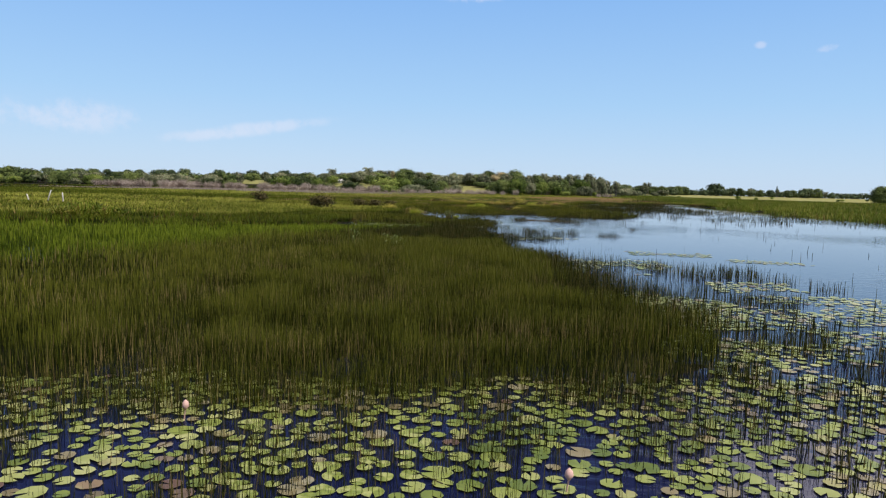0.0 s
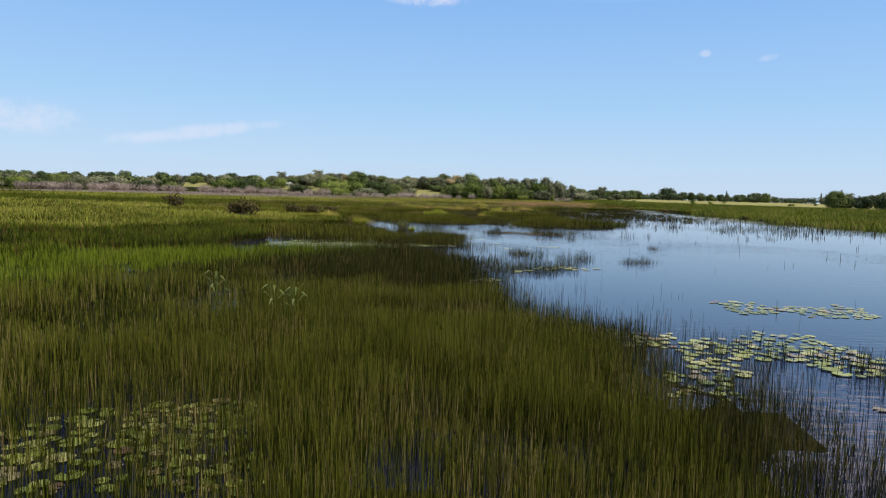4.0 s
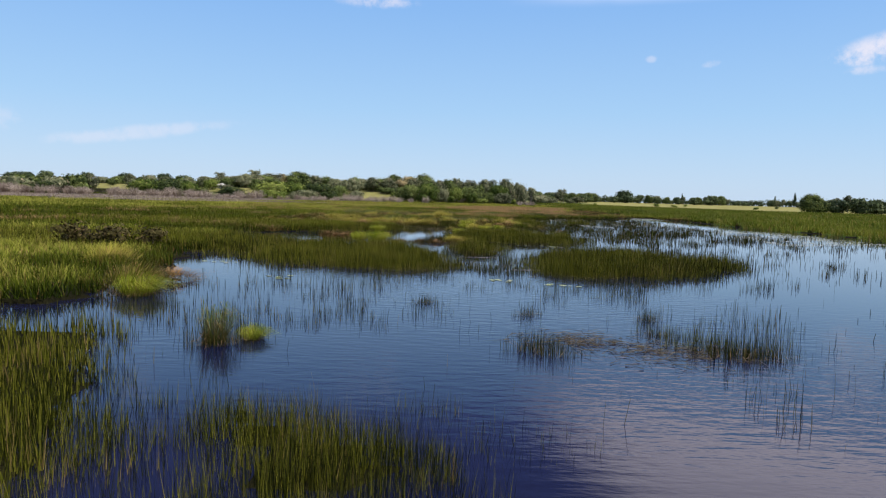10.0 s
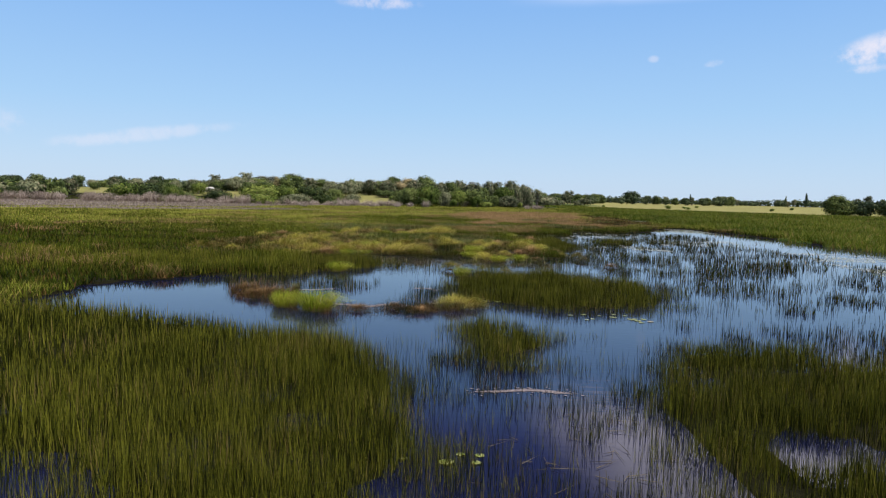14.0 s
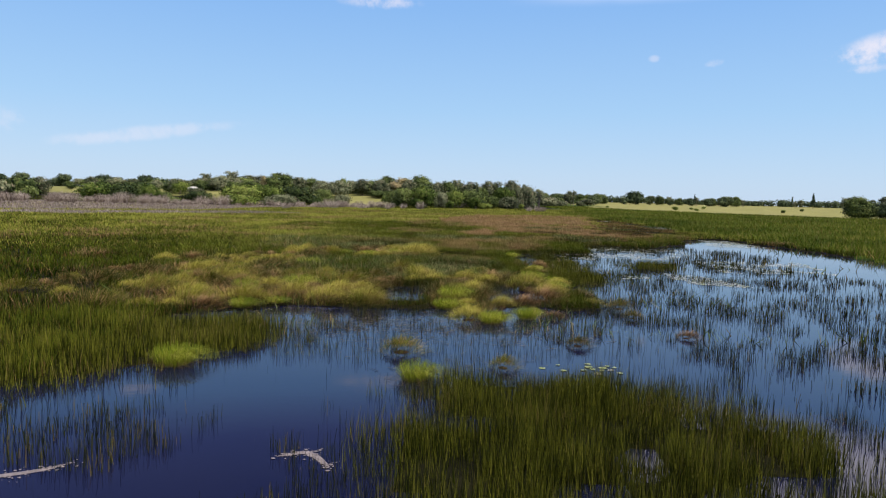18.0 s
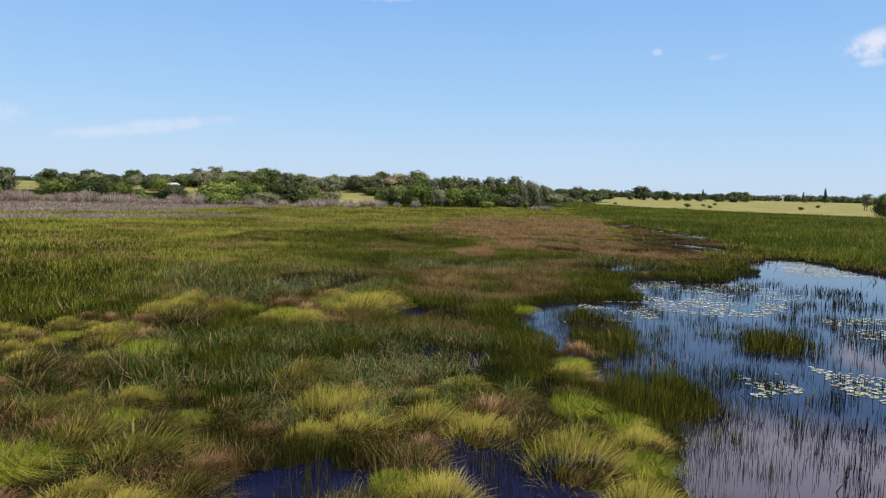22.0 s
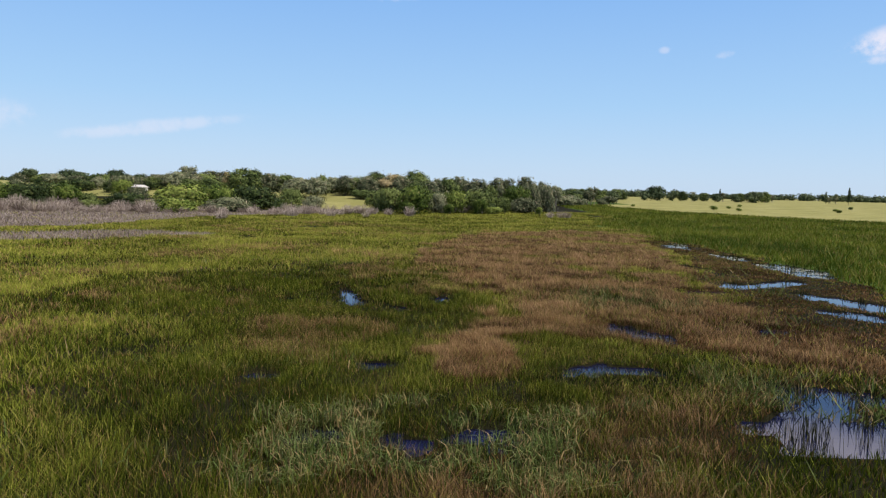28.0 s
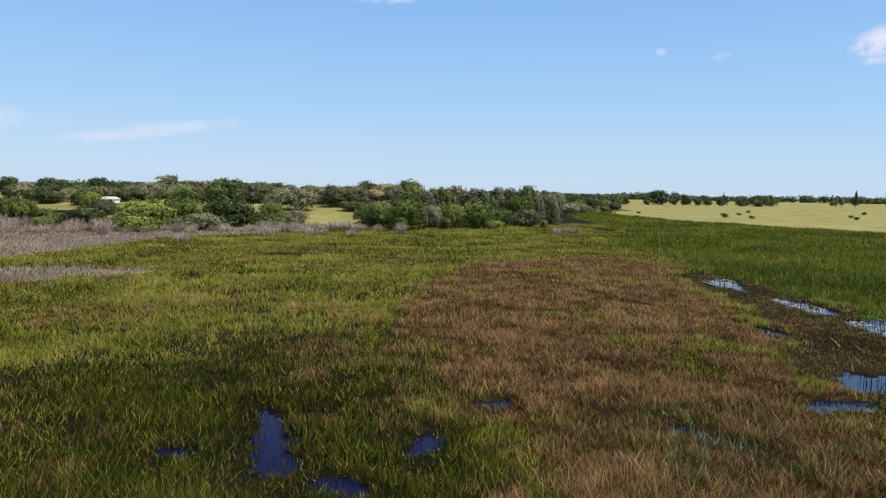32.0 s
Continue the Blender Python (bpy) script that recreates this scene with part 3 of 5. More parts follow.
def muddy(x, y):
    """Added floor up to the water's face, for dark gaps in the reed beds' hearts."""
    core = any_bed(x, y, 0.35, 40) & any_bed(x + 0.45, y, 0.3, 40) & any_bed(x - 0.45, y, 0.3, 40) & any_bed(x, y + 0.45, 0.3, 40) & any_bed(x, y - 0.6, 0.3, 40)
    for poly, _ in PAD_FIELDS[2:5] + PAD_FIELDS[9:11]:
        core &= ~inside(poly, x, y, 0.5, 1.0, 3)
    return core & (bed_holes(x, y) > 0.6) & (value_noise(x, y, 1.2, 211) > np.where(y < 10, 0.34, 0.12))


# low ridges of hummocks
MOUNDS = [[(-9.1, 98.3), (-5, 93.5), (-3.4, 93.7), (-1.9, 99.5), (-2.5, 102.5), (-5.9, 102)], [(-9.2, 84.4), (-10.1, 88.6), (-11.5, 93.5), (-9.2, 92), (-7.8, 86)], [(-10, 84), (-7.3, 85.5), (-5.1, 85.8), (-4.3, 84), (-3, 79.6), (-6, 73), (-12, 73), (-14, 80)],
          [(-4.2, 83.6), (-3.3, 86.5), (-1.4, 86.4), (-0.1, 86.8), (-0.4, 83.2), (-2.5, 82.8)], [(-1.1, 80.2), (-0.3, 82.4), (-0.6, 84), (0.6, 84.9), (1.5, 83.8), (3.3, 87.8), (4.0, 85), (5.2, 83.2), (4.8, 79), (3.2, 74), (0, 73), (-2, 73.6), (-1, 77)],
          [(4.1, 92.9), (5.2, 91.3), (5.6, 87.5), (4.7, 86.8), (3.6, 88.4)]]


def tuss_zone(x, y):
    hit = inside([(-18, 76), (-9, 73), (-9, 100), (-18, 96)], x, y, 1.2, 3, 80) & (value_noise(x, y, 3.2, 82) > 0.42)
    for k, poly in enumerate(MOUNDS):
        hit = hit | inside(poly, x, y, 0.6, 1.6, 84 + k)
    return hit


DEEP = [(-14, 150), (-9, 158), (0, 158), (1, 146), (3, 138), (2, 131), (-0.5, 127), (-4, 128), (-12, 130), (-22, 134), (-24, 146)]


def deep_zone(x, y):
    """The darkest stretch of the sward."""
    return inside(DEEP, x, y, 2.0, 4, 88)


MARGIN = [(17, 132), (22, 128), (26, 138), (33, 150), (33, 200), (27, 198), (25, 172), (20, 150)]


def low_margin(x, y):
    """Short, thin growth on the mud beside the channel."""
    return np.where(inside(MARGIN, x, y, 1.5, 4, 85), 0.38, 1.0)


def fresh_share(x, y):
    """Where young green rushes take over the north-west of the first bed."""
    return ramp01(y + 5.6 - 2.9 * (x + 10) + 5 * (value_noise(x, y, 3.0, 87) - 0.5), -4, 5) * (y < 16)


def wet_from(x, y):
    """North and east of this line, first-bed rushes have shade in their colour."""
    return 0.5 + 3 * value_noise(x, y, 1.5, 86) - 13 * ramp01(x, 1.6, 3.2)


def brown_share(x, y):
    core = inside(BROWN, x, y, 3.0, 5, 90) * ramp01(value_noise(x, y, 2.8, 94) * 0.6 + value_noise(x, y, 7.0, 96) * 0.5, 0.22, 0.42)
    low = inside(BROWN_LOW, x, y, 1.8, 3, 91) * 0.45 * ramp01(value_noise(x, y, 2.4, 92) * 0.6 + value_noise(x, y, 6, 89) * 0.5, 0.35, 0.7)
    return np.maximum(np.maximum(core, low), 0.8 * (low_margin(x, y) < 1))


def band_zone(x, y):
    return inside(BAND, x, y, 2.6, 7, 95)


def pasture_zone(x, y):
    east = (x > 60) & ~inside(BAND, x, y, 1.0, 5, 95) & (y > 180)
    west = (x <= -24) & (y > 281 + 8 * (value_noise(x, y, 25, 93) - 0.5) - 0.16 * np.minimum(x, 0))
    return east | west | ((y > 300) & (x <= -24)) | (y > 485)


THICKETS = [[(-160, 150), (-80, 165), (-54, 197), (-50, 238), (-28, 277), (-30, 288), (-60, 268), (-90, 260), (-160, 248)], [(-46, 188), (-40, 191.5), (-31, 187), (-40, 178), (-58, 158), (-84, 146), (-70, 168)]]


def thicket_zone(x, y):
    return inside(THICKETS[0], x, y, 2.5, 8, 100) | inside(THICKETS[1], x, y, 2.5, 8, 101)


def ramp01(v, lo, hi):
    t = np.clip((v - lo) / (hi - lo), 0, 1)
    return t * t * (3 - 2 * t)


def land_height(x, y):
    """Height of the dry ground: flat marsh, then low rises to the north-west and far off."""
    rise = 4.6 * ramp01(y, 268, 345) * ramp01(-x, -30, 40) + 1.6 * ramp01(y, 400, 760) * (1 - 0.7 * ramp01(-x, -30, 40))
    return 0.05 + 0.07 * value_noise(x, y, 1.3, 21) + rise


def height_at(x, y):
    wet = is_water(x, y)
    return np.where(wet, np.where(muddy(x, y), 0.012 + 0.03 * value_noise(x, y, 0.8, 212), -0.35), land_height(x, y))


def mesh_object(name, verts, faces, mat, smooth=False):
    """faces: an array of triangles or of quads."""
    me = bpy.data.meshes.new(name)
    k = faces.shape[1]
    me.vertices.add(len(verts))
    me.vertices.foreach_set("co", np.ascontiguousarray(verts, np.float32).ravel())
    me.loops.add(faces.size)
    me.loops.foreach_set("vertex_index", np.ascontiguousarray(faces, np.int32).ravel())
    me.polygons.add(len(faces))
    me.polygons.foreach_set("loop_start", np.arange(0, faces.size, k, dtype=np.int32))
    if smooth:
        me.polygons.foreach_set("use_smooth", np.ones(len(faces), bool))
    me.update(calc_edges=True)
    me.materials.append(mat)
    return new(name, me)


# ---- ground and water ----


def spread(lo, hi, step, end, grow=1.17):
    """Coordinates that are dense from lo to hi and thin out to the end on both sides."""
    core = list(np.arange(lo, hi + step, step))
    up, s = [core[-1]], step
    while up[-1] < end:
        s *= grow
        up.append(up[-1] + s)
    down, s = [core[0]], step
    while down[-1] > -end:
        s *= grow
        down.append(down[-1] - s)
    return np.array(down[:0:-1] + core + up[1:])


def build_ground():
    gx, gy = spread(-24, 33, 0.42, 3500, 1.22), spread(-26, 170, 0.5, 4200, 1.2)
    xx, yy = np.meshgrid(gx, gy)
    zz = height_at(xx, yy)
    nx, ny = len(gx), len(gy)
    idx = np.arange(nx * ny).reshape(ny, nx)
    faces = np.stack([idx[:-1, :-1], idx[:-1, 1:], idx[1:, 1:], idx[1:, :-1]], -1).reshape(-1, 4)
    ob = mesh_object("ground", np.stack([xx, yy, zz], -1).reshape(-1, 3), faces, SOILS[0], True)
    for soil_mat in SOILS[1:]:
        ob.data.materials.append(soil_mat)
    fx = (xx[:-1, :-1] + xx[1:, 1:]).ravel() / 2
    fy = (yy[:-1, :-1] + yy[1:, 1:]).ravel() / 2
    kind = np.zeros(len(fx), np.int32)
    kind[pasture_zone(fx, fy)] = 3
    kind[thicket_zone(fx, fy)] = 4
    kind[band_zone(fx, fy)] = 2
    kind[inside(BROWN, fx, fy, 1.6, 4, 90)] = 1
    ob.data.polygons.foreach_set("material_index", kind)
    tagged(ob, "dark wet marsh ground with pools rising to pale pasture", "ground", kind="structure")
    w = mesh_object("water", np.array([(-400, -300, 0.0), (400, -300, 0.0), (400, 420, 0.0), (-400, 420, 0.0)]), np.array([(0, 1, 2, 3)]), M_WATER)
    tagged(w, "still dark blue marsh water reflecting the sky", "water", kind="structure")


build_ground()

# ---- reeds and grasses ----
rng = np.random.default_rng(7)


def nearness(x, y):
    """Distance from which a place is seen at best along the flight line."""
    high = np.interp(y, (-26, 20, 55, 100, 140), (2.3, 2.6, 4.2, 6.4, 9.0))
    past = np.clip(y - 136, 0, None)
    d = np.maximum(np.interp(y, (55, 85), (2.3, 1.5)) * high, np.abs(x - 0.3) * 1.85)
    return np.maximum(d, past + 20 * (past > 0))


def scatter(x0, x1, y0, y1, density):
    """Random places in the box; density(x, y) per square metre."""
    cx, cy = np.meshgrid(np.arange(x0, x1), np.arange(y0, y1))
    cx, cy = cx.ravel() + 0.5, cy.ravel() + 0.5
    n = rng.poisson(np.maximum(density(cx, cy), 0))
    x = np.repeat(cx, n) + rng.random(n.sum()) - 0.5
    y = np.repeat(cy, n) + rng.random(n.sum()) - 0.5
    return x, y


def blade_mesh(name, x, y, z, h, w, lean, mat, bend=True, blunt=False):
    """Thin blades, one island each: three triangles when bent, two for a blunt stem, one when far off."""
    n = len(x)
    az, turn = rng.random(n) * 6.2832, rng.random(n) * 6.2832
    base = np.stack([x, y, z], -1)
    side = np.stack([np.cos(turn), np.sin(turn), 0 * x], -1) * (w * 0.5)[:, None]
    out = np.stack([np.cos(az), np.sin(az), 0 * x], -1) * (lean * h)[:, None]
    up = np.stack([0 * x, 0 * x, h], -1)
    if bend:
        mid = base + 0.55 * up + 0.3 * out
        verts = np.stack([base - side, base + side, mid - side * 0.8, mid + side * 0.8, base + up * (1 - 0.3 * lean[:, None] ** 2) + out], 1).reshape(-1, 3)
        k = np.arange(n)[:, None] * 5
        faces = np.concatenate([k + [0, 1, 3], k + [0, 3, 2], k + [2, 3, 4]], 1).reshape(-1, 3)
    elif blunt:
        top = base + up + out
        verts = np.stack([base - side, base + side, top + side * 0.5, top - side * 0.5], 1).reshape(-1, 3)
        k = np.arange(n)[:, None] * 4
        faces = np.concatenate([k + [0, 1, 2], k + [0, 2, 3]], 1).reshape(-1, 3)
    else:
        verts = np.stack([base - side, base + side, base + up + out], 1).reshape(-1, 3)
        faces = np.arange(3 * n).reshape(-1, 3)
    return mesh_object(name, verts, faces, mat)


def grow(name, label, category, box, density, keep, height, mat, width=0.011, lean=0.12, mix=(0.6, 1.0), lumpy=0.8, bend_to=14.0, thin_out=1.25, taller=None, blunt=False):
    """A stand of one plant: near blades bent, far ones single triangles, thinner stands of wider blades far off."""
    def dens(x, y):
        d = nearness(x, y)
        return density * (6.0 / d) ** thin_out
    x, y = scatter(*box, dens)
    share = keep(x, y)
    ok = rng.random(len(x)) < share
    x, y = x[ok], y[ok]
    if len(x) == 0:
        return
    d = nearness(x, y)
    z = np.maximum(height_at(x, y), -0.12)
    h = height * (mix[0] + (mix[1] - mix[0]) * rng.random(len(x))) * (0.45 + max(0.0, 0.25 * (1 - lumpy)) + lumpy * (0.38 * value_noise(x, y, 0.55, 33) + 0.42 * value_noise(x, y, 1.1, 31) + 0.28 * value_noise(x, y, 3.7, 32)))
    w = width * (0.7 + 0.6 * rng.random(len(x))) * (np.maximum(d, 6) / 6.0) ** (thin_out - 0.40)
    ln = lean * rng.random(len(x)) * 2
    h = h * np.where(in_pool(x, y + 1.6, 1.6) | in_pool(x, y + 0.6, 1.6) | in_pool(x, y, 1.4), 0.55, 1.0) if height < 0.6 else h
    h = h * taller(x, y) if taller else h
    near = d < bend_to
    for flag, part in ((True, near), (False, ~near)):
        if part.any():
            ob = blade_mesh(name, x[part], y[part], z[part], h[part], w[part], ln[part], mat, flag, blunt)
            tagged(ob, label, category, kind="stuff")


def bed_depth(x, y):
    """From 0 outside to 1 well inside a reed bed, with ragged tongues at the edge."""
    return (0.3 * any_bed(x, y, 0.45, 40) + 0.3 * any_bed(x, y, 1.5, 140) + 0.25 * any_bed(x, y + 0.5, 0.9, 240) + 0.15 * any_bed(x - 0.5, y, 1.8, 340))


def keep_bed(x, y):
    gaps = ramp01(value_noise(x, y, 0.7, 61) * 0.6 + value_noise(x, y, 2.2, 62) * 0.4, 0.22, 0.5)
    pads = np.zeros(np.shape(x))
    for poly, _ in PAD_FIELDS[2:5] + PAD_FIELDS[9:11]:
        pads = np.maximum(pads, inside(poly, x, y, 0.4, 1.0, 3))
    return bed_depth(x, y) ** 1.4 * (0.06 + 0.94 * bed_holes(x, y)) * (0.22 + 0.78 * gaps) * (1 - 0.35 * pads) * ~in_pool(x, y) * np.where((y > -11) & (y < 0), 1 - 0.55 * ramp01(x + 0.8 * (value_noise(x, y, 0.8, 60) - 0.5), 1.8, 3.0), 1.0)


def keep_thin(x, y):
    share = np.zeros(np.shape(x))
    for poly, s in THIN:
        share = np.maximum(share, s * inside(poly, x, y, 1.0, 2.5, 70))
    tufts = ramp01(value_noise(x, y, 0.7, 63) * 0.6 + value_noise(x, y, 2.3, 64) * 0.5, 0.60, 0.72)
    stray = 0.02 * ramp01(value_noise(x, y, 0.5, 65), 0.72, 0.9)
    near_pads = inside(PAD_FIELDS[0][0], x, y, 0.5, 1.0, 3) * (0.16 + 1.5 * ramp01(value_noise(x, y, 0.7, 66) * 0.7 + value_noise(x, y, 2.5, 67) * 0.4, 0.40, 0.70) * (0.4 + 1.9 * ramp01(-x, -3.5, 1)) * (0.65 + 1.0 * ramp01(y, -20.5, -18)))
    return np.maximum(np.maximum(share * (tufts * 3.2 + 0.04), stray), near_pads) * in_lake(x, y)


def pale_share(x, y):
    """Where the lighter sedge takes over, standing for the far sward's sunlit tops."""
    west = inside([(-90, 12), (-16, 15), (-11, 30), (-11, 60), (-30, 66), (-90, 70)], x, y, 8, 16, 134) * (0.45 + 0.7 * value_noise(x, y, 9, 135))
    # lower share where the view looks down into shaded gaps
    north = ramp01(y + 30 * (value_noise(x, y, 14, 131) - 0.5), 86, 132) * np.where(deep_zone(x, y), 0.30, 1.0) * np.where((x > -14) & (y < 152), 0.25 + 0.3 * ramp01(y, 118, 126) + 0.45 * ramp01(y, 140, 156), 1.0)
    strip = 0.5 * inside([(-60, 108), (-8, 112), (-12, 126), (-60, 134)], x, y, 3, 6, 132)
    return np.clip(np.maximum(np.maximum(north, strip), west) * (0.35 + 0.9 * value_noise(x, y, 5, 133)), 0, 1)


def clumpy(x, y, seed):
    """Thin places between clumps of grass."""
    return 0.30 + 0.70 * ramp01(value_noise(x, y, 0.9, seed) * 0.55 + value_noise(x, y, 2.6, seed + 1) * 0.45, 0.26, 0.56)


def sedge_land(x, y):
    land = ~is_water(x, y) & ~band_zone(x, y)
    land = land * np.where(thicket_zone(x, y), 0.12, 1.0) * ~pasture_zone(x, y)
    return land * (1 - 0.82 * brown_share(x, y)) * np.where(tuss_zone(x, y), 0.12, 1.0) * clumpy(x, y, 97)


def keep_sedge(x, y):
    return sedge_land(x, y) * (1 - pale_share(x, y))


def keep_pale(x, y):
    return sedge_land(x, y) * pale_share(x, y)


def keep_brown(x, y):
    land = ~is_water(x, y) & ~band_zone(x, y)
    stray = 0.5 * np.where(tuss_zone(x, y), 0.5, 1.0) * ramp01(value_noise(x, y, 6, 98) * 0.6 + value_noise(x, y, 1.8, 99) * 0.5, 0.60, 0.80)
    return land * np.maximum(brown_share(x, y), stray) * clumpy(x, y, 197)


def keep_thicket(x, y):
    return thicket_zone(x, y) * (0.4 + 0.6 * value_noise(x, y, 3, 103))


def keep_rush(x, y):
    spots = inside([(-16, 99), (-3, 100), (-2.5, 108), (-6, 112), (-16, 111)], x, y, 1.5, 3, 120) | inside([(-4, 113), (6, 113.5), (7, 119), (-3, 120)], x, y, 1.2, 2, 121)
    spots = spots | inside([(8, 120), (15, 119), (16, 124), (11, 126)], x, y, 1.0, 2, 122) | inside([(8, 138), (15, 138), (14, 146), (9, 146)], x, y, 1.5, 2, 123)
    spots = spots | inside([(-10, 83), (2, 84), (2.5, 92), (-3, 93.5), (-9, 91)], x, y, 1.2, 2, 126)
    wild = 0.05 * ramp01(value_noise(x, y, 3.1, 124), 0.66, 0.85) * (y > 70)
    return np.maximum(spots * ramp01(value_noise(x, y, 0.9, 125), 0.3, 0.7), wild) * (x < 30)


def bed_where(share):
    """The share of a bed that one kind of rush takes."""
    def keep(x, y):
        w = share(x, y) * 1.0
        held = np.zeros(len(x))
        on = w > 0
        held[on] = keep_bed(x[on], y[on]) * w[on]
        return held
    return keep


grow("reed_bed", "dense brownish green spike rushes, straw tips coloured as if sunlit", "reeds", (-44, 12, -20, 20), 1450, bed_where(lambda x, y: (1 - fresh_share(x, y)) * (y < wet_from(x, y))), 0.49, M_REED, 0.0056, 0.08, (0.3, 1.0), 0.9, 0.0, 1.5, None, True)
grow("reed_bed", "dense fresh green spike rushes", "reeds", (-44, 6, -20, 20), 1450, bed_where(fresh_share), 0.46, M_REED_FRESH, 0.0064, 0.10, (0.4, 1.0), 0.7, 0.0, 1.5)
grow("reed_bed", "spike rushes standing in water, coloured dark as in shade", "reeds", (-44, 12, -14, 20), 1250, bed_where(lambda x, y: (1 - fresh_share(x, y)) * (y >= wet_from(x, y)) * (y < 18)), 0.50, M_REED_DARK, 0.0058, 0.08, (0.3, 1.0), 0.9, 0.0, 1.5, None, True)
grow("reed_bed", "dense olive yellow spike rushes in shallow water", "reeds", (-44, 15, 17, 102), 1450, lambda x, y: keep_bed(x, y) * (y >= 18), 0.51, M_REED_OLIVE, 0.0068, 0.14, (0.4, 1.0), 1.2, 0.0, 1.5, lambda x, y: np.where(y < 33, 0.8, 1.0))
grow("scattered_reeds", "thin dark green rush stems standing in open water", "reeds", (-14, 36, -24, 118), 380, keep_thin, 0.47, M_REED_DARK, 0.0068, 0.09, (0.35, 1.0), 0.8, 0.0, 1.25, None, True)
grow("pool_reeds", "thin dark stems standing in small pools", "reeds", (-14, 34, 76, 196), 320, lambda x, y: in_pool(x, y) * 0.75 * ramp01(value_noise(x, y, 0.8, 79), 0.45, 0.8), 0.75, M_REED_DARK, 0.007, 0.12, (0.4, 1.0), 0.8, 0.0, 1.25, None, True)
grow("marsh_sedge", "dark green and olive marsh sedge", "grass", (-190, 62, -45, 330), 1080, keep_sedge, 0.39, M_SEDGE, 0.0090, 0.36, (0.45, 1.0), 1.3, 0.0, 1.4, low_margin)
grow("pale_sedge", "light yellow green sedge, sunlit look put into its colour", "grass", (-110, 62, 10, 330), 1100, keep_pale, 0.36, M_SEDGE_PALE, 0.0088, 0.65, (0.5, 1.0), 1.2, 0.0, 1.35, low_margin)
grow("brown_sedge", "rust brown fine sedge with straw seed heads", "grass", (-40, 34, 60, 225), 1400, keep_brown, 0.37, M_BROWN, 0.008, 0.6, (0.45, 1.0), 1.5, 0.0, 1.3, low_margin)
BANK = [(-9.8, 58.5), (-7.6, 56.6), (-4.6, 54.2), (-0.3, 55.6), (-1.3, 56.5), (-4.2, 55.8), (-5.7, 56.6), (-7.4, 58.7), (-9.4, 60)]
grow("bank_sedge", "low brown and dark green sedge on a muddy bank", "grass", (-11, 1, 53, 61), 900, lambda x, y: inside(BANK, x, y, 0.5, 1.0, 83) * clumpy(x, y, 82), 0.46, M_BROWN, 0.007, 0.5, (0.4, 1.0), 1.2, 0.0, 1.3)
grow("bank_sedge", "dark green sedge on a muddy bank", "grass", (-11, 1, 53, 61), 700, lambda x, y: inside(BANK, x, y, 0.6, 1.0, 84) * clumpy(x, y, 81), 0.52, M_SEDGE, 0.007, 0.4, (0.4, 1.0), 1.2, 0.0, 1.3)
grow("tall_reed_band", "tall bright green reeds along the channel", "reeds", (29, 210, -60, 480), 300, lambda x, y: band_zone(x, y) * ~in_pool(x, y), 0.85, M_BAND, 0.0125, 0.55, (0.5, 1.0), 1.0, 0.0)
grow("dry_thicket", "grey brown dry undergrowth at the marsh edge", "undergrowth", (-130, -14, 150, 285), 700, keep_thicket, 0.48, M_GREYSHRUB, 0.011, 0.7, (0.3, 1.0), 1.2)
grow("pale_rush", "pale green arching rush leaves in shallow water", "rushes", (-20, 30, 70, 160), 300, keep_rush, 0.66, M_PALE_RUSH, 0.020, 0.75, (0.5, 1.0))

# ---- helpers for things ----


def part(name, mesh, mat, parent, label=""):
    """Links a mesh as one part under a thing."""
    if not mesh.materials:
        mesh.materials.append(mat)
    ob = new(name, mesh)
    ob.parent = parent
    return tagged(ob, label)


def raw_mesh(name, verts, faces, mat, smooth=False):
    ob = mesh_object(name, verts, faces, mat, smooth)
    me = ob.data
    bpy.data.objects.remove(ob)
    return me


def thing(name, label, category, group=""):
    return tagged(new(name), label, category, group)


def place(ob, x, y, z=None, turn=0.0, size=1.0, tall=None):
    z = float(height_at(np.array([x]), np.array([y]))[0]) if z is None else z
    ob.matrix_basis = pose(x, y, z, 0, 0, turn) @ Matrix.Diagonal((size, size, tall or size, 1))
    return ob


def copy_at(ob, x, y, z=None, turn=0.0, size=1.0, tall=None):
    made = copy_thing(ob, Matrix())
    return place(made, x, y, z, turn, size, tall)


# ---- lily pads ----


def pad_shape(r, n=13, cup=0.012):
    """A round floating leaf with a notch, its rim a little raised."""
    a = np.linspace(0.22, 6.2832 - 0.22, n)
    wob = 1 + 0.05 * np.sin(a * 3 + rng.random() * 6) + 0.03 * rng.standard_normal(n)
    rim = np.stack([np.cos(a) * r * wob, np.sin(a) * r * wob, np.full(n, cup * r) * (0.4 + 0.9 * rng.random(n))], -1)
    inner = rim * (0.55, 0.55, 0.15)
    verts = np.concatenate([[(0, 0, 0)], inner, rim])
    tri = [(0, i, i + 1) for i in range(1, n)]
    tri += [(i, i + n, i + n + 1) for i in range(1, n)] + [(i, i + n + 1, i + 1) for i in range(1, n)]
    return verts, np.array(tri)


PAD_MESHES = []
for k in range(8):
    v, f = pad_shape(1.0)
    PAD_MESHES.append((v, f, raw_mesh("lily_pad", v, f, M_PAD_OLD if k == 7 else M_PAD, True)))


def cheap_pad(n=9):
    a = np.linspace(0.25, 6.2832 - 0.25, n)
    w = 1 + 0.06 * rng.standard_normal(n)
    v = np.concatenate([[(0, 0, 0)], np.stack([np.cos(a) * w, np.sin(a) * w, 0.012 * rng.random(n)], -1)])
    return v, np.array([(0, i, i + 1) for i in range(1, n)])


CHEAP_PADS = [cheap_pad() for _ in range(7)]


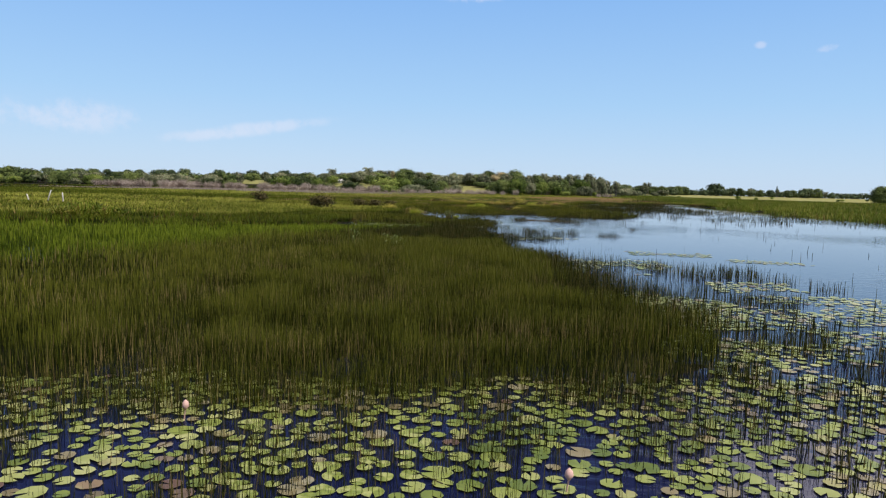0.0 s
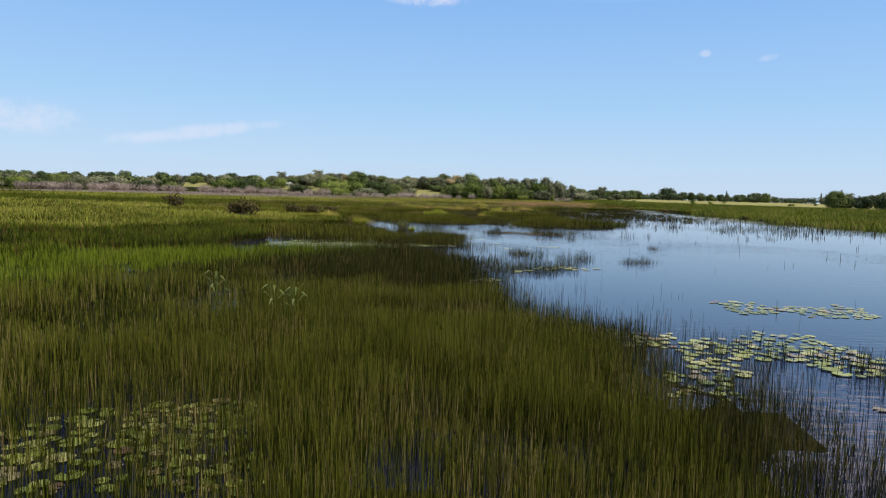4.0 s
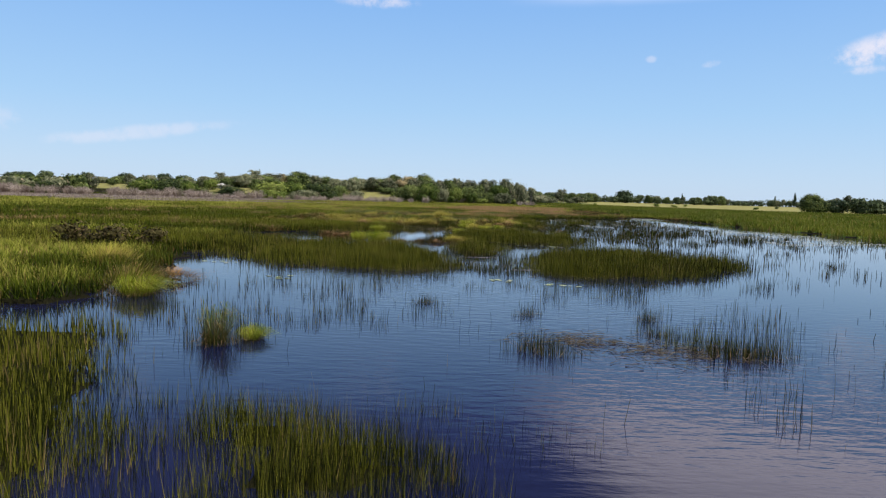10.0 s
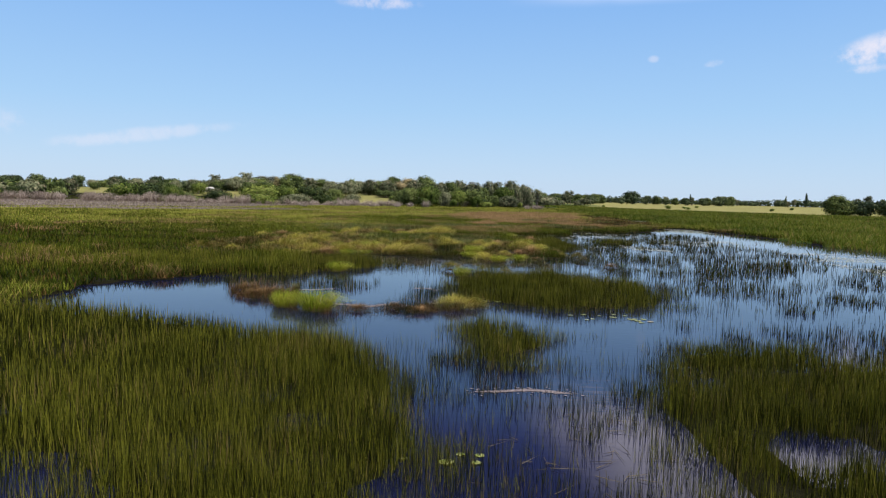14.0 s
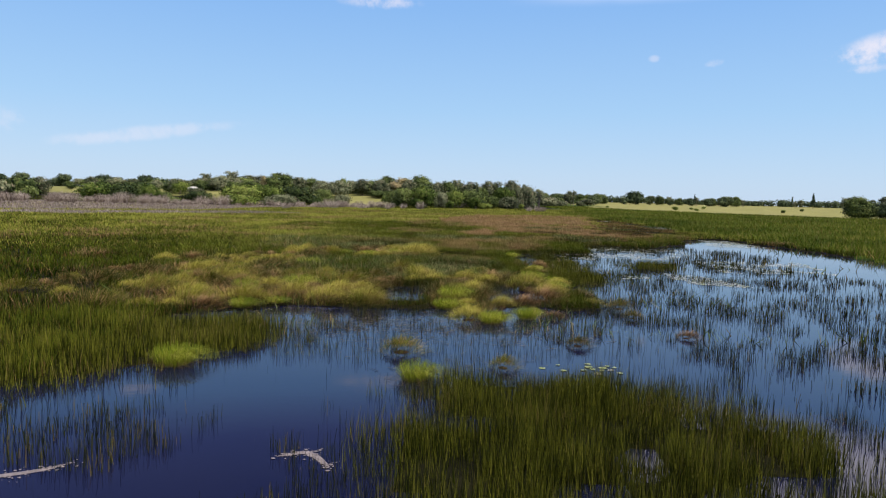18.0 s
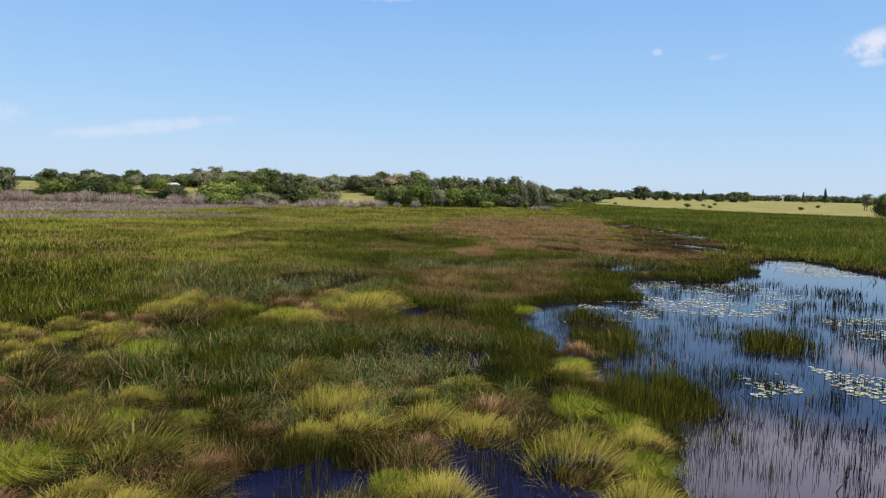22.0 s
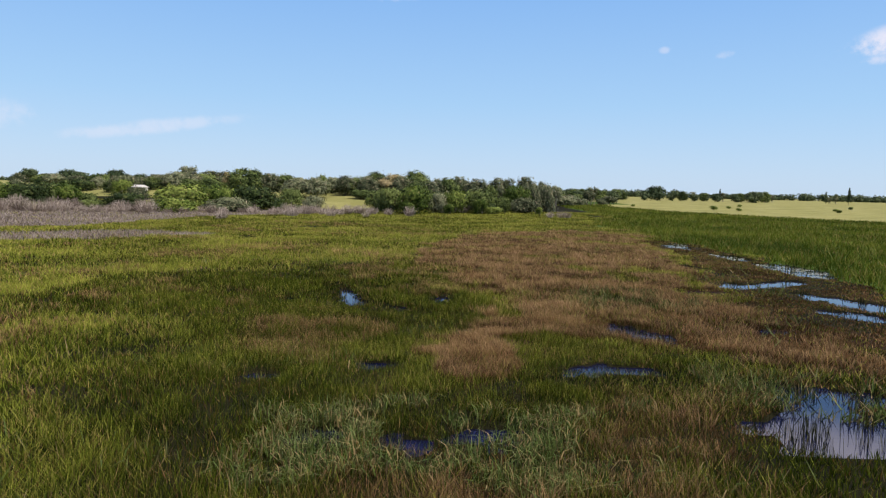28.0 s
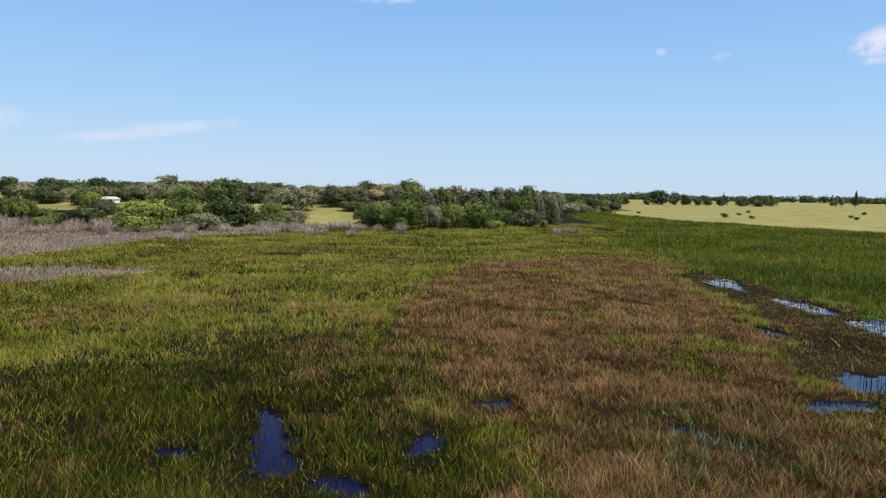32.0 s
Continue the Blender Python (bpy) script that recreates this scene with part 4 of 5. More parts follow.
def throw_pads(poly, cover, lo=0.07, hi=0.19):
    """Places and sizes for pads that hardly overlap, thrown until the share of the water is covered."""
    px, py = np.array(poly).T
    x0, x1, y0, y1 = px.min(), px.max(), py.min(), py.max()
    lo, hi = lo * 0.9, hi * 0.9
    n = int((x1 - x0) * (y1 - y0) * 160 * cover)
    xs, ys = x0 + (x1 - x0) * rng.random(n), y0 + (y1 - y0) * rng.random(n)
    rs = lo + (hi - lo) * rng.random(n) ** 1.6
    ok = inside(poly, xs, ys, 0.4, 1.0, 3) & is_water(xs, ys) & (value_noise(xs, ys, 1.1, 110) < 0.35 + 0.75 * cover)
    grid, out = {}, []
    for x, y, r in zip(xs[ok], ys[ok], rs[ok]):
        cell = (int(x // 0.4), int(y // 0.4))
        if all((x - a) ** 2 + (y - b) ** 2 > (0.86 * (r + c)) ** 2 for i in (-1, 0, 1) for j in (-1, 0, 1) for a, b, c in grid.get((cell[0] + i, cell[1] + j), ())):
            grid.setdefault(cell, []).append((x, y, r))
            out.append((x, y, r))
    return out


def floating_pad(patch, x, y, r, cx, cy):
    v, f, me = PAD_MESHES[rng.integers(8)]
    ob = new("lily_pad", me)
    ob.parent = patch
    ob.matrix_basis = pose(x - cx, y - cy, 0.008 + 0.010 * rng.random(), rng.normal(0, 1.2), rng.normal(0, 1.2), rng.random() * 360) @ Matrix.Diagonal((r, r, r, 1))


def build_pads():
    loose, joined = 0, []
    for gx, gy, spread_r, count in PAD_GROUPS:
        patch = place(thing("lily_pad_patch", "loose patch of yellow green water lily pads afloat", "water lily", "lily pad patches"), gx, gy, 0.0)
        done = []
        for _ in range(count * 12):
            x, y = gx + rng.normal(0, spread_r * 0.75), gy + rng.normal(0, spread_r * 0.45)
            r = (0.09 + 0.09 * rng.random()) * (0.62 if gy > 30 else 0.75 if gy > 12 else 1.0)
            if len(done) < count and all((x - a) ** 2 + (y - b) ** 2 > (0.9 * (r + c)) ** 2 for a, b, c in done):
                done.append((x, y, r))
                floating_pad(patch, x, y, r, gx, gy)
                loose += 1
    for k, (poly, cover) in enumerate(PAD_FIELDS):
        pads = throw_pads(poly, cover, 0.045 if poly[0][1] > 60 else 0.07, 0.23 if k == 2 else (0.14 if poly[0][1] > 60 else 0.15))
        cx, cy = np.mean(poly, axis=0)
        nearest = sorted(pads, key=lambda p: (p[0] - 0.5) ** 2 + (p[1] - (-19.5 if k == 0 else 18.0)) ** 2)[:70] if k in (0, 2) else []
        if nearest:
            patch = place(thing("lily_pad_patch", "crowded carpet of green water lily pads among rushes", "water lily", "lily pad patches"), cx, cy, 0.0)
            for x, y, r in nearest:
                floating_pad(patch, x, y, r, cx, cy)
        near = set(nearest)
        # beyond y 60 most pads take the pale film colour
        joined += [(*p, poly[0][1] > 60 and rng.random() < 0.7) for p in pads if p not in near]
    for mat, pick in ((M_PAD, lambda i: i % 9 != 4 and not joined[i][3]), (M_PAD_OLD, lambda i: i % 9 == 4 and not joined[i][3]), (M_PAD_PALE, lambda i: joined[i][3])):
        verts, faces, base = [], [], 0
        for i, (x, y, r, _) in enumerate(joined):
            if not pick(i):
                continue
            v, f = CHEAP_PADS[i % 7]
            c, s = math.cos(i * 2.4), math.sin(i * 2.4)
            tilt = rng.normal(0, 0.02, 2)
            w = np.stack([v[:, 0] * c - v[:, 1] * s, v[:, 0] * s + v[:, 1] * c, v[:, 2] + np.abs(v[:, 0] * tilt[0] + v[:, 1] * tilt[1])], -1) * r
            verts.append(w + (x, y, 0.007 + 0.011 * rng.random()))
            faces.append(f + base)
            base += len(v)
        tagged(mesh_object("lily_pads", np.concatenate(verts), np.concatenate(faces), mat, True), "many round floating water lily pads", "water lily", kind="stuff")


build_pads()

# ---- tussocks ----


def fountain(count, radius, height, droop, width, wind=0.0):
    """Grass that springs from a small foot and falls outwards, as one mesh of blades."""
    a = rng.random(count) * 6.2832
    r0 = radius * 0.45 * np.sqrt(rng.random(count))
    out = radius * (0.25 + 0.75 * rng.random(count))
    h = height * (0.55 + 0.45 * rng.random(count)) * (1.1 - 0.45 * out / radius)
    ca, sa = np.cos(a), np.sin(a)
    base = np.stack([r0 * ca, r0 * sa, np.full(count, -0.05)], -1)
    top = np.stack([(r0 + out * 0.62) * ca, (r0 + out * 0.62) * sa, h], -1)
    top[:, 0] += wind * 0.35 * out
    tip = np.stack([(r0 + out * 1.15) * ca + wind * out, (r0 + out * 1.15) * sa, h * (1 - droop * (0.3 + 0.7 * rng.random(count)))], -1)
    turn = a + 1.57 + rng.normal(0, 0.5, count)
    side = np.stack([np.cos(turn), np.sin(turn), 0 * a], -1) * width * 0.5
    verts = np.stack([base - side, base + side, top - side * 0.8, top + side * 0.8, tip], 1).reshape(-1, 3)
    k = np.arange(count)[:, None] * 5
    faces = np.concatenate([k + q for q in ([0, 1, 3], [0, 3, 2], [2, 3, 4])], 1).reshape(-1, 3)
    return verts, faces


def rush_tuft(count, radius, height, width):
    """Upright stems in a loose uneven tuft."""
    x, y = rng.normal(0, radius * 0.62, count), rng.normal(0, radius * 0.38, count)
    x += radius * 0.9 * (rng.random(count) < 0.25)
    az, turn = rng.random(count) * 6.2832, rng.random(count) * 6.2832
    h = height * (0.25 + 0.75 * rng.random(count)) * np.exp(-0.45 * (x / radius) ** 2)
    ln = h * 0.16 * rng.random(count)
    side = np.stack([np.cos(turn), np.sin(turn), 0 * x], -1) * width * 0.5
    base = np.stack([x, y, np.full(count, -0.08)], -1)
    top = base + np.stack([np.cos(az) * ln, np.sin(az) * ln, h + 0.08], -1)
    verts = np.stack([base - side, base + side, top], 1).reshape(-1, 3)
    return verts, np.arange(3 * count).reshape(-1, 3)


def mound_grass(count, radius, height, length, width):
    """Soft grass over a dome, combed by the wind to one side."""
    a, u = rng.random(count) * 6.2832, rng.random(count) ** 1.25
    ca, sa, r = np.cos(a), np.sin(a), radius * np.sqrt(u)
    base = np.stack([r * ca, r * sa, height * (1 - u ** 1.4) - 0.04], -1)
    way = np.stack([ca * (0.25 + 0.6 * u) + 0.45, sa * (0.25 + 0.6 * u) + 0.12, 0.95 - 0.50 * u], -1) + rng.standard_normal((count, 3)) * 0.22
    ln = (length * (0.55 + 0.7 * rng.random(count)))[:, None]
    mid, tip = base + way * ln * 0.6, base + way * ln * (1.05, 1.05, 0.62)
    turn = a + 1.57 + rng.normal(0, 0.6, count)
    side = np.stack([np.cos(turn), np.sin(turn), 0 * a], -1) * width * 0.5
    verts = np.stack([base - side, base + side, mid - side * 0.8, mid + side * 0.8, tip], 1).reshape(-1, 3)
    k = np.arange(count)[:, None] * 5
    return verts, np.concatenate([k + q for q in ([0, 1, 3], [0, 3, 2], [2, 3, 4])], 1).reshape(-1, 3)


def root_dome(radius, height):
    """The rough peaty foot under a hummock."""
    verts, faces, n = [(0, 0, height)], [], 11
    for j, u in enumerate((0.35, 0.72, 1.0)):
        for i in range(n):
            q = radius * u * (0.88 + 0.24 * rng.random())
            verts.append((q * math.cos(i * 6.2832 / n), q * math.sin(i * 6.2832 / n), height * (1 - u ** 2.2) - (0.15 if u == 1 else 0)))
    faces += [(0, 1 + i, 1 + (i + 1) % n) for i in range(n)]
    for j in range(2):
        for i in range(n):
            p, q = 1 + j * n + i, 1 + j * n + (i + 1) % n
            faces += [(p, p + n, q + n), (p, q + n, q)]
    return np.array(verts, float), np.array(faces)


def tussock_kind(label, mat, count, radius, height, droop, width, group):
    t = thing("grass_tussock", label, "grass tussock", group)
    if droop > 0.8:
        v, f = mound_grass(count, radius * 0.78, height * 0.62, 0.38, width)
        part("foliage", raw_mesh("foliage", v, f, mat), mat, t)
        v, f = root_dome(radius * 0.34, height * 0.09)
        part("root_mound", raw_mesh("root_mound", v, f, SOILS[1], True), SOILS[1], t, "dark peaty root mound")
        return t
    v, f = fountain(count, radius, height, droop, width, 0.6) if droop > 0.3 else rush_tuft(count, radius, height, width)
    part("foliage", raw_mesh("foliage", v, f, mat), mat, t)
    v, f = fountain(count // (5 if droop > 0.3 else 14), radius * 1.1, height * 0.3, 0.9, width)
    part("dead_skirt", raw_mesh("dead_skirt", v, f, M_SKIRT), M_SKIRT, t, "brown dead blades")
    return t


TUSSOCKS = {
    "bright": tussock_kind("bright lime green grass tussock standing in water", M_TUSSOCK_BRIGHT, 950, 0.72, 0.56, 0.5, 0.0058, "bright tussocks"),
    "bushy": tussock_kind("yellow green drooping grass tussock", M_TUSSOCK, 1150, 0.85, 0.50, 0.95, 0.0065, "marsh tussocks"),
    "round": tussock_kind("olive green rounded grass tussock", M_TUSSOCK, 1000, 0.75, 0.46, 1.0, 0.0065, "marsh tussocks"),
    "dull": tussock_kind("brown and green grass tussock in wet ground", M_BROWN, 760, 0.62, 0.32, 0.9, 0.006, "brown tussocks"),
    "straw": tussock_kind("pale straw green sedge tuft standing in open water", M_PALE_RUSH, 260, 0.42, 0.85, 0.4, 0.007, "straw tufts"),
    "dark": tussock_kind("dark green rush tussock standing in water", M_REED_DARK, 230, 0.50, 0.52, 0.15, 0.009, "rush tussocks"),
}
TUSSOCK_SPOTS = [("bright", -5.5, 55.0, 1.15), ("bright", -6.6, 55.6, 0.95), ("dull", -7.8, 57.9, 1.1), ("bright", -6.8, 66.2, 0.95), ("dull", -4.3, 55.2, 0.7),
                 ("bushy", -1.3, 56.1, 0.95), ("round", -0.7, 56.5, 0.8), ("bright", 2.4, 73.9, 0.8), ("bushy", 0.4, 73.4, 1.0), ("bright", 1.1, 73.0, 0.9), ("bushy", 0.9, 74.2, 0.9), ("dull", 3.3, 74.2, 0.8), ("bushy", 5.3, 77.2, 0.7), ("round", 6.2, 74.6, 0.6), ("dull", 7.0, 71.2, 0.7), ("round", 3.4, 69.6, 0.6), ("bushy", -1.5, 68.2, 0.85), ("bright", -1.0, 65.5, 0.8),
                 ("round", 1.1, 66.8, 0.6), ("bushy", 5.1, 78.9, 0.8), ("round", 6.2, 76.7, 0.8), ("dark", 10.7, 66.8, 1.0), ("dark", 7.4, 63.2, 0.9), ("dark", 5.7, 12.1, 0.85), ("dark", 5.2, 12.0, 0.6),
                 ("dark", 1.2, 14.2, 0.75), ("dark", 1.6, 14.2, 0.5), ("dark", 7.6, 19.4, 0.6), ("dark", 4.4, 24.7, 0.6), ("dark", 0.1, 28.4, 0.9), ("dark", 0.4, 28.0, 0.8), ("straw", -5.3, 28.3, 0.95), ("dark", -5.2, 28.0, 0.8), ("bright", -4.75, 28.6, 0.45), ("bright", -8.9, 33.2, 0.95), ("bushy", -12.4, 39.0, 1.3), ("dull", -2.3, 55.1, 0.75), ("dull", -3.2, 55.8, 0.6), ("dull", -8.9, 58.9, 1.0), ("dull", -8.2, 57.4, 1.0), ("straw", -7.1, 59.0, 0.5),
                 ("dark", -5.1, 28.2, 1.1), ("bushy", -9.3, 33.9, 1.3), ("bushy", -9.8, 35.2, 1.2), ("dull", -9.2, 36.2, 1.3), ("dark", 3.4, 28.2, 1.2), ("dark", 4.0, 28.3, 1.0), ("dark", 2.7, 29.9, 0.7),
                 ("bright", 3.7, 98.8, 0.9), ("bright", -3.4, 100.2, 1.0), ("bushy", 1.1, 86.3, 1.0), ("bright", 4.3, 89.0, 0.8), ("dark", 0.4, 31.9, 0.6), ("dark", 3.0, 31.7, 0.7), ("dark", -1.9, 33.3, 0.6),
                 ("bushy", -2.0, 84.0, 1.2), ("bushy", 0.4, 83.6, 1.1), ("bright", 3.6, 84.8, 1.0), ("bright", -0.2, 77.4, 1.25), ("bushy", 1.0, 77.0, 1.2), ("bright", -0.5, 75.7, 0.9),
                 ("bushy", -3.4, 75.8, 1.2), ("bushy", -5.0, 76.0, 1.2), ("dull", -3.2, 82.8, 1.0), ("bright", 4.4, 81.5, 0.8)]


def build_tussocks():
    used = []
    for kind, x, y, s in TUSSOCK_SPOTS:
        copy_at(TUSSOCKS[kind], x, y, max(0.0, float(height_at(np.array([x]), np.array([y]))[0])), rng.normal(20, 35), s, s * (0.85 + 0.3 * rng.random()) * (0.7 if kind == "dull" else 1.0))
        used.append((x, y, s * 0.6))
    xs, ys = -17 + 22 * rng.random(4000), 72 + 31 * rng.random(4000)
    good = tuss_zone(xs, ys) & ~is_water(xs, ys)
    made = 0
    for x, y in zip(xs[good], ys[good]):
        s = 0.6 + 0.85 * rng.random() ** 1.3
        if made < 270 and all((x - a) ** 2 + (y - b) ** 2 > (0.80 * (s * 0.7 + c)) ** 2 for a, b, c in used):
            kind = rng.choice(["bushy", "bushy", "round", "bright", "dull"], p=[0.33, 0.2, 0.2, 0.09, 0.18])
            copy_at(TUSSOCKS[str(kind)], float(x), float(y), None, rng.normal(20, 30), s * 1.15, s * (0.8 + 0.4 * rng.random()))
            used.append((x, y, s * 0.7))
            made += 1
    for first in TUSSOCKS.values():
        for child in list(first.children):
            bpy.data.objects.remove(child)
        bpy.data.objects.remove(first)


build_tussocks()

# ---- trees and bushes ----


def tube(points, radii, sides=6):
    """A tapered limb along the points."""
    verts, faces = [], []
    for (p, r) in zip(points, radii):
        a = np.arange(sides) * 6.2832 / sides
        verts.append(np.stack([p[0] + r * np.cos(a), p[1] + r * np.sin(a), np.full(sides, p[2])], -1))
    for i in range(len(points) - 1):
        for j in range(sides):
            k, q = i * sides + j, i * sides + (j + 1) % sides
            faces += [(k, q, q + sides), (k, q + sides, k + sides)]
    return np.concatenate(verts), np.array(faces)


def joined(pieces):
    verts, faces, base = [], [], 0
    for v, f in pieces:
        verts.append(v)
        faces.append(f + base)
        base += len(v)
    return np.concatenate(verts), np.concatenate(faces)


def leaf_cloud(lobes, count, size):
    """Many small leaf sprays over and in the lobes (x, y, z, rx, rz), facing mostly outwards."""
    lobes = np.array(lobes, float)
    weight = lobes[:, 3] ** 2
    which = rng.choice(len(lobes), count, p=weight / weight.sum())
    d = rng.standard_normal((count, 3))
    d[:, 2] = np.where(rng.random(count) < 0.60, np.abs(d[:, 2]), d[:, 2])
    d /= np.linalg.norm(d, axis=1)[:, None]
    rad = 0.45 + 0.68 * rng.random(count) ** 0.75
    c = lobes[which]
    rough = 1 + 0.32 * np.sin(d[:, 0] * 7 + c[:, 0] * 3) * np.sin(d[:, 1] * 6 + c[:, 1] * 2) + 0.1 * np.sin(d[:, 2] * 11)
    centre = c[:, :3] + d * (rad * rough)[:, None] * np.stack([c[:, 3], c[:, 3], c[:, 4]], -1)
    nrm = d + rng.standard_normal((count, 3)) * 0.16
    nrm /= np.linalg.norm(nrm, axis=1)[:, None]
    u = np.cross(nrm, rng.standard_normal((count, 3)))
    u /= np.linalg.norm(u, axis=1)[:, None]
    w = np.cross(nrm, u)
    s = size * (0.6 + 0.8 * rng.random(count))[:, None]
    verts = np.stack([centre - u * s * 0.7 - w * s * 0.35, centre + u * s * 0.7 - w * s * 0.45, centre + w * s * 0.75], 1).reshape(-1, 3)
    return verts, np.arange(3 * count).reshape(-1, 3)


def woody(name, label, category, group, height, spread_r, lobes_n, leaves, leaf, mat, trunk=0.35, bare=0.25, stems=1, flat=1.0):
    """A tree or bush: trunk with limbs that reach into each lobe of the crown."""
    t = thing(name, label, category, group)
    lobes = []
    for i in range(lobes_n):
        a = i * 2.4 + rng.random()
        r = spread_r * 0.62 * math.sqrt((i + 0.3) / lobes_n)
        z = height * (bare + (1 - bare) * (0.10 + 0.62 * rng.random() ** 0.8 * (1.15 - 0.75 * (r / spread_r) ** 2)))
        rr = spread_r * (0.40 + 0.20 * rng.random())
        lobes.append((r * math.cos(a), r * math.sin(a), z, rr, min(rr * 0.8 * flat, (height - z) * 1.0)))
    pieces = []
    for s in range(stems):
        ox, oy = (0.0, 0.0) if stems == 1 else (rng.normal(0, spread_r * 0.15), rng.normal(0, spread_r * 0.15))
        fork = np.array((ox * 1.5 + rng.normal(0, 0.05) * height, oy * 1.5 + rng.normal(0, 0.05) * height, height * (bare + 0.12)))
        pieces.append(tube([(ox, oy, -0.3), (ox * 1.2, oy * 1.2, height * bare * 0.5), tuple(fork)], [trunk * 1.25, trunk * 0.9, trunk * 0.7], 5))
        for lx, ly, lz, lr, lh in lobes[s::stems]:
            end = np.array((lx, ly, lz + 0.2 * lh))
            knee = fork * 0.45 + end * 0.55 + (0, 0, 0.06 * height)
            pieces.append(tube([tuple(fork), tuple(knee), tuple(end)], [trunk * 0.5, trunk * 0.3, trunk * 0.08], 3))
    v, f = joined(pieces)
    part("trunk", raw_mesh("trunk", v, f, M_BARK, True), M_BARK, t)
    v, f = leaf_cloud(lobes, leaves, leaf)
    part("crown", raw_mesh("crown", v, f, mat), mat, t)
    return t


BUSHES = [woody("bush", "dense round dark green thicket bush", "bush", "thicket bushes", 4.4, 3.6, 17, 4600, 0.24, LEAVES[0], 0.14, 0.04, 3),
          woody("bush", "bright green leafy thicket bush", "bush", "thicket bushes", 3.9, 3.4, 15, 4400, 0.235, LEAVES[1], 0.12, 0.03, 3),
          woody("bush", "grey green spreading bush at the marsh edge", "bush", "thicket bushes", 3.5, 3.2, 14, 4000, 0.23, LEAVES[2], 0.11, 0.03, 4),
          woody("bush", "low olive green bush", "bush", "thicket bushes", 2.6, 2.6, 11, 2600, 0.20, LEAVES[1], 0.09, 0.02, 4)]
TREES = [woody("tree", "broad dark green tree with a rounded crown", "tree", "woodland trees", 7.6, 4.4, 22, 4200, 0.36, LEAVES[0], 0.28, 0.06),
         woody("tree", "green woodland tree with an uneven crown", "tree", "woodland trees", 7.0, 4.0, 20, 4000, 0.34, LEAVES[2], 0.25, 0.05),
         woody("tree", "tall thin grey green tree with an open crown", "tree", "woodland trees", 9.0, 2.7, 13, 2000, 0.30, LEAVES[2], 0.22, 0.18, 2, 1.3),
         woody("tree", "tree with a rust coloured flowering crown", "tree", "woodland trees", 7.2, 3.4, 12, 2600, 0.34, LEAVES[4], 0.24, 0.14),
         woody("tree", "dark spreading tree with a wide crown on the pasture", "tree", "pasture trees", 7.0, 5.0, 16, 1000, 0.75, LEAVES[3], 0.3, 0.03, 1, 0.8)]


def slim_tree(label, height):
    """A narrow conifer-like tree in storeys."""
    t = thing("tree", label, "tree", "slim trees")
    v, f = tube([(0, 0, -0.3), (0, 0, height * 0.5), (0.05, 0, height)], [0.2, 0.13, 0.03])
    part("trunk", raw_mesh("trunk", v, f, M_BARK, True), M_BARK, t)
    lobes = [(rng.normal(0, 0.25), rng.normal(0, 0.25), height * (0.2 + 0.75 * i / 9), 1.5 * (1.08 - 0.09 * i), 0.8) for i in range(10)]
    v, f = leaf_cloud(lobes, 800, 0.42)
    part("crown", raw_mesh("crown", v, f, LEAVES[3]), LEAVES[3], t)
    return t


FILL = [woody("bush", "dark green bush in the woodland edge", "bush", "woodland bushes", 4.6, 4.0, 14, 1100, 0.55, LEAVES[0], 0.14, 0.0, 2),
        woody("bush", "grey green bush in the woodland edge", "bush", "woodland bushes", 4.2, 3.8, 13, 1100, 0.54, LEAVES[2], 0.14, 0.0, 2)]
MARSH_SHRUB = woody("marsh_shrub", "dark brown green shrub standing in the marsh", "shrub", "marsh shrubs", 1.4, 1.15, 9, 700, 0.12, LEAVES[5], 0.04, 0.03, 4)
SLIM = slim_tree("slim dark tree standing above the others", 9.0)


def bare_shrub(label, height, count):
    """Grey leafless shrub: stems that fork into many fine twigs."""
    t = thing("bare_shrub", label, "shrub", "bare shrubs")
    stems = []
    for i in range(9):
        a = i * 2.4
        r = height * (0.25 + 0.3 * rng.random())
        stems.append(tube([(0.15 * math.cos(a), 0.15 * math.sin(a), -0.1), (r * 0.5 * math.cos(a), r * 0.5 * math.sin(a), height * 0.45), (r * math.cos(a), r * math.sin(a), height * (0.75 + 0.2 * rng.random()))],
                          [0.05, 0.03, 0.01], 4))
    v, f = joined(stems)
    part("stem_frame", raw_mesh("stem_frame", v, f, M_GREYSHRUB), M_GREYSHRUB, t)
    v, f = fountain(count, height * 0.75, height, 0.45, 0.030)
    part("twig_crown", raw_mesh("twig_crown", v, f, M_GREYSHRUB), M_GREYSHRUB, t)
    return t


BARE = [bare_shrub("pale grey leafless shrub at the marsh edge", 2.5, 230), bare_shrub("brown grey leafless shrub with fine twigs", 2.0, 200)]


def ground_z(x, y):
    return float(land_height(np.array([x]), np.array([y]))[0])


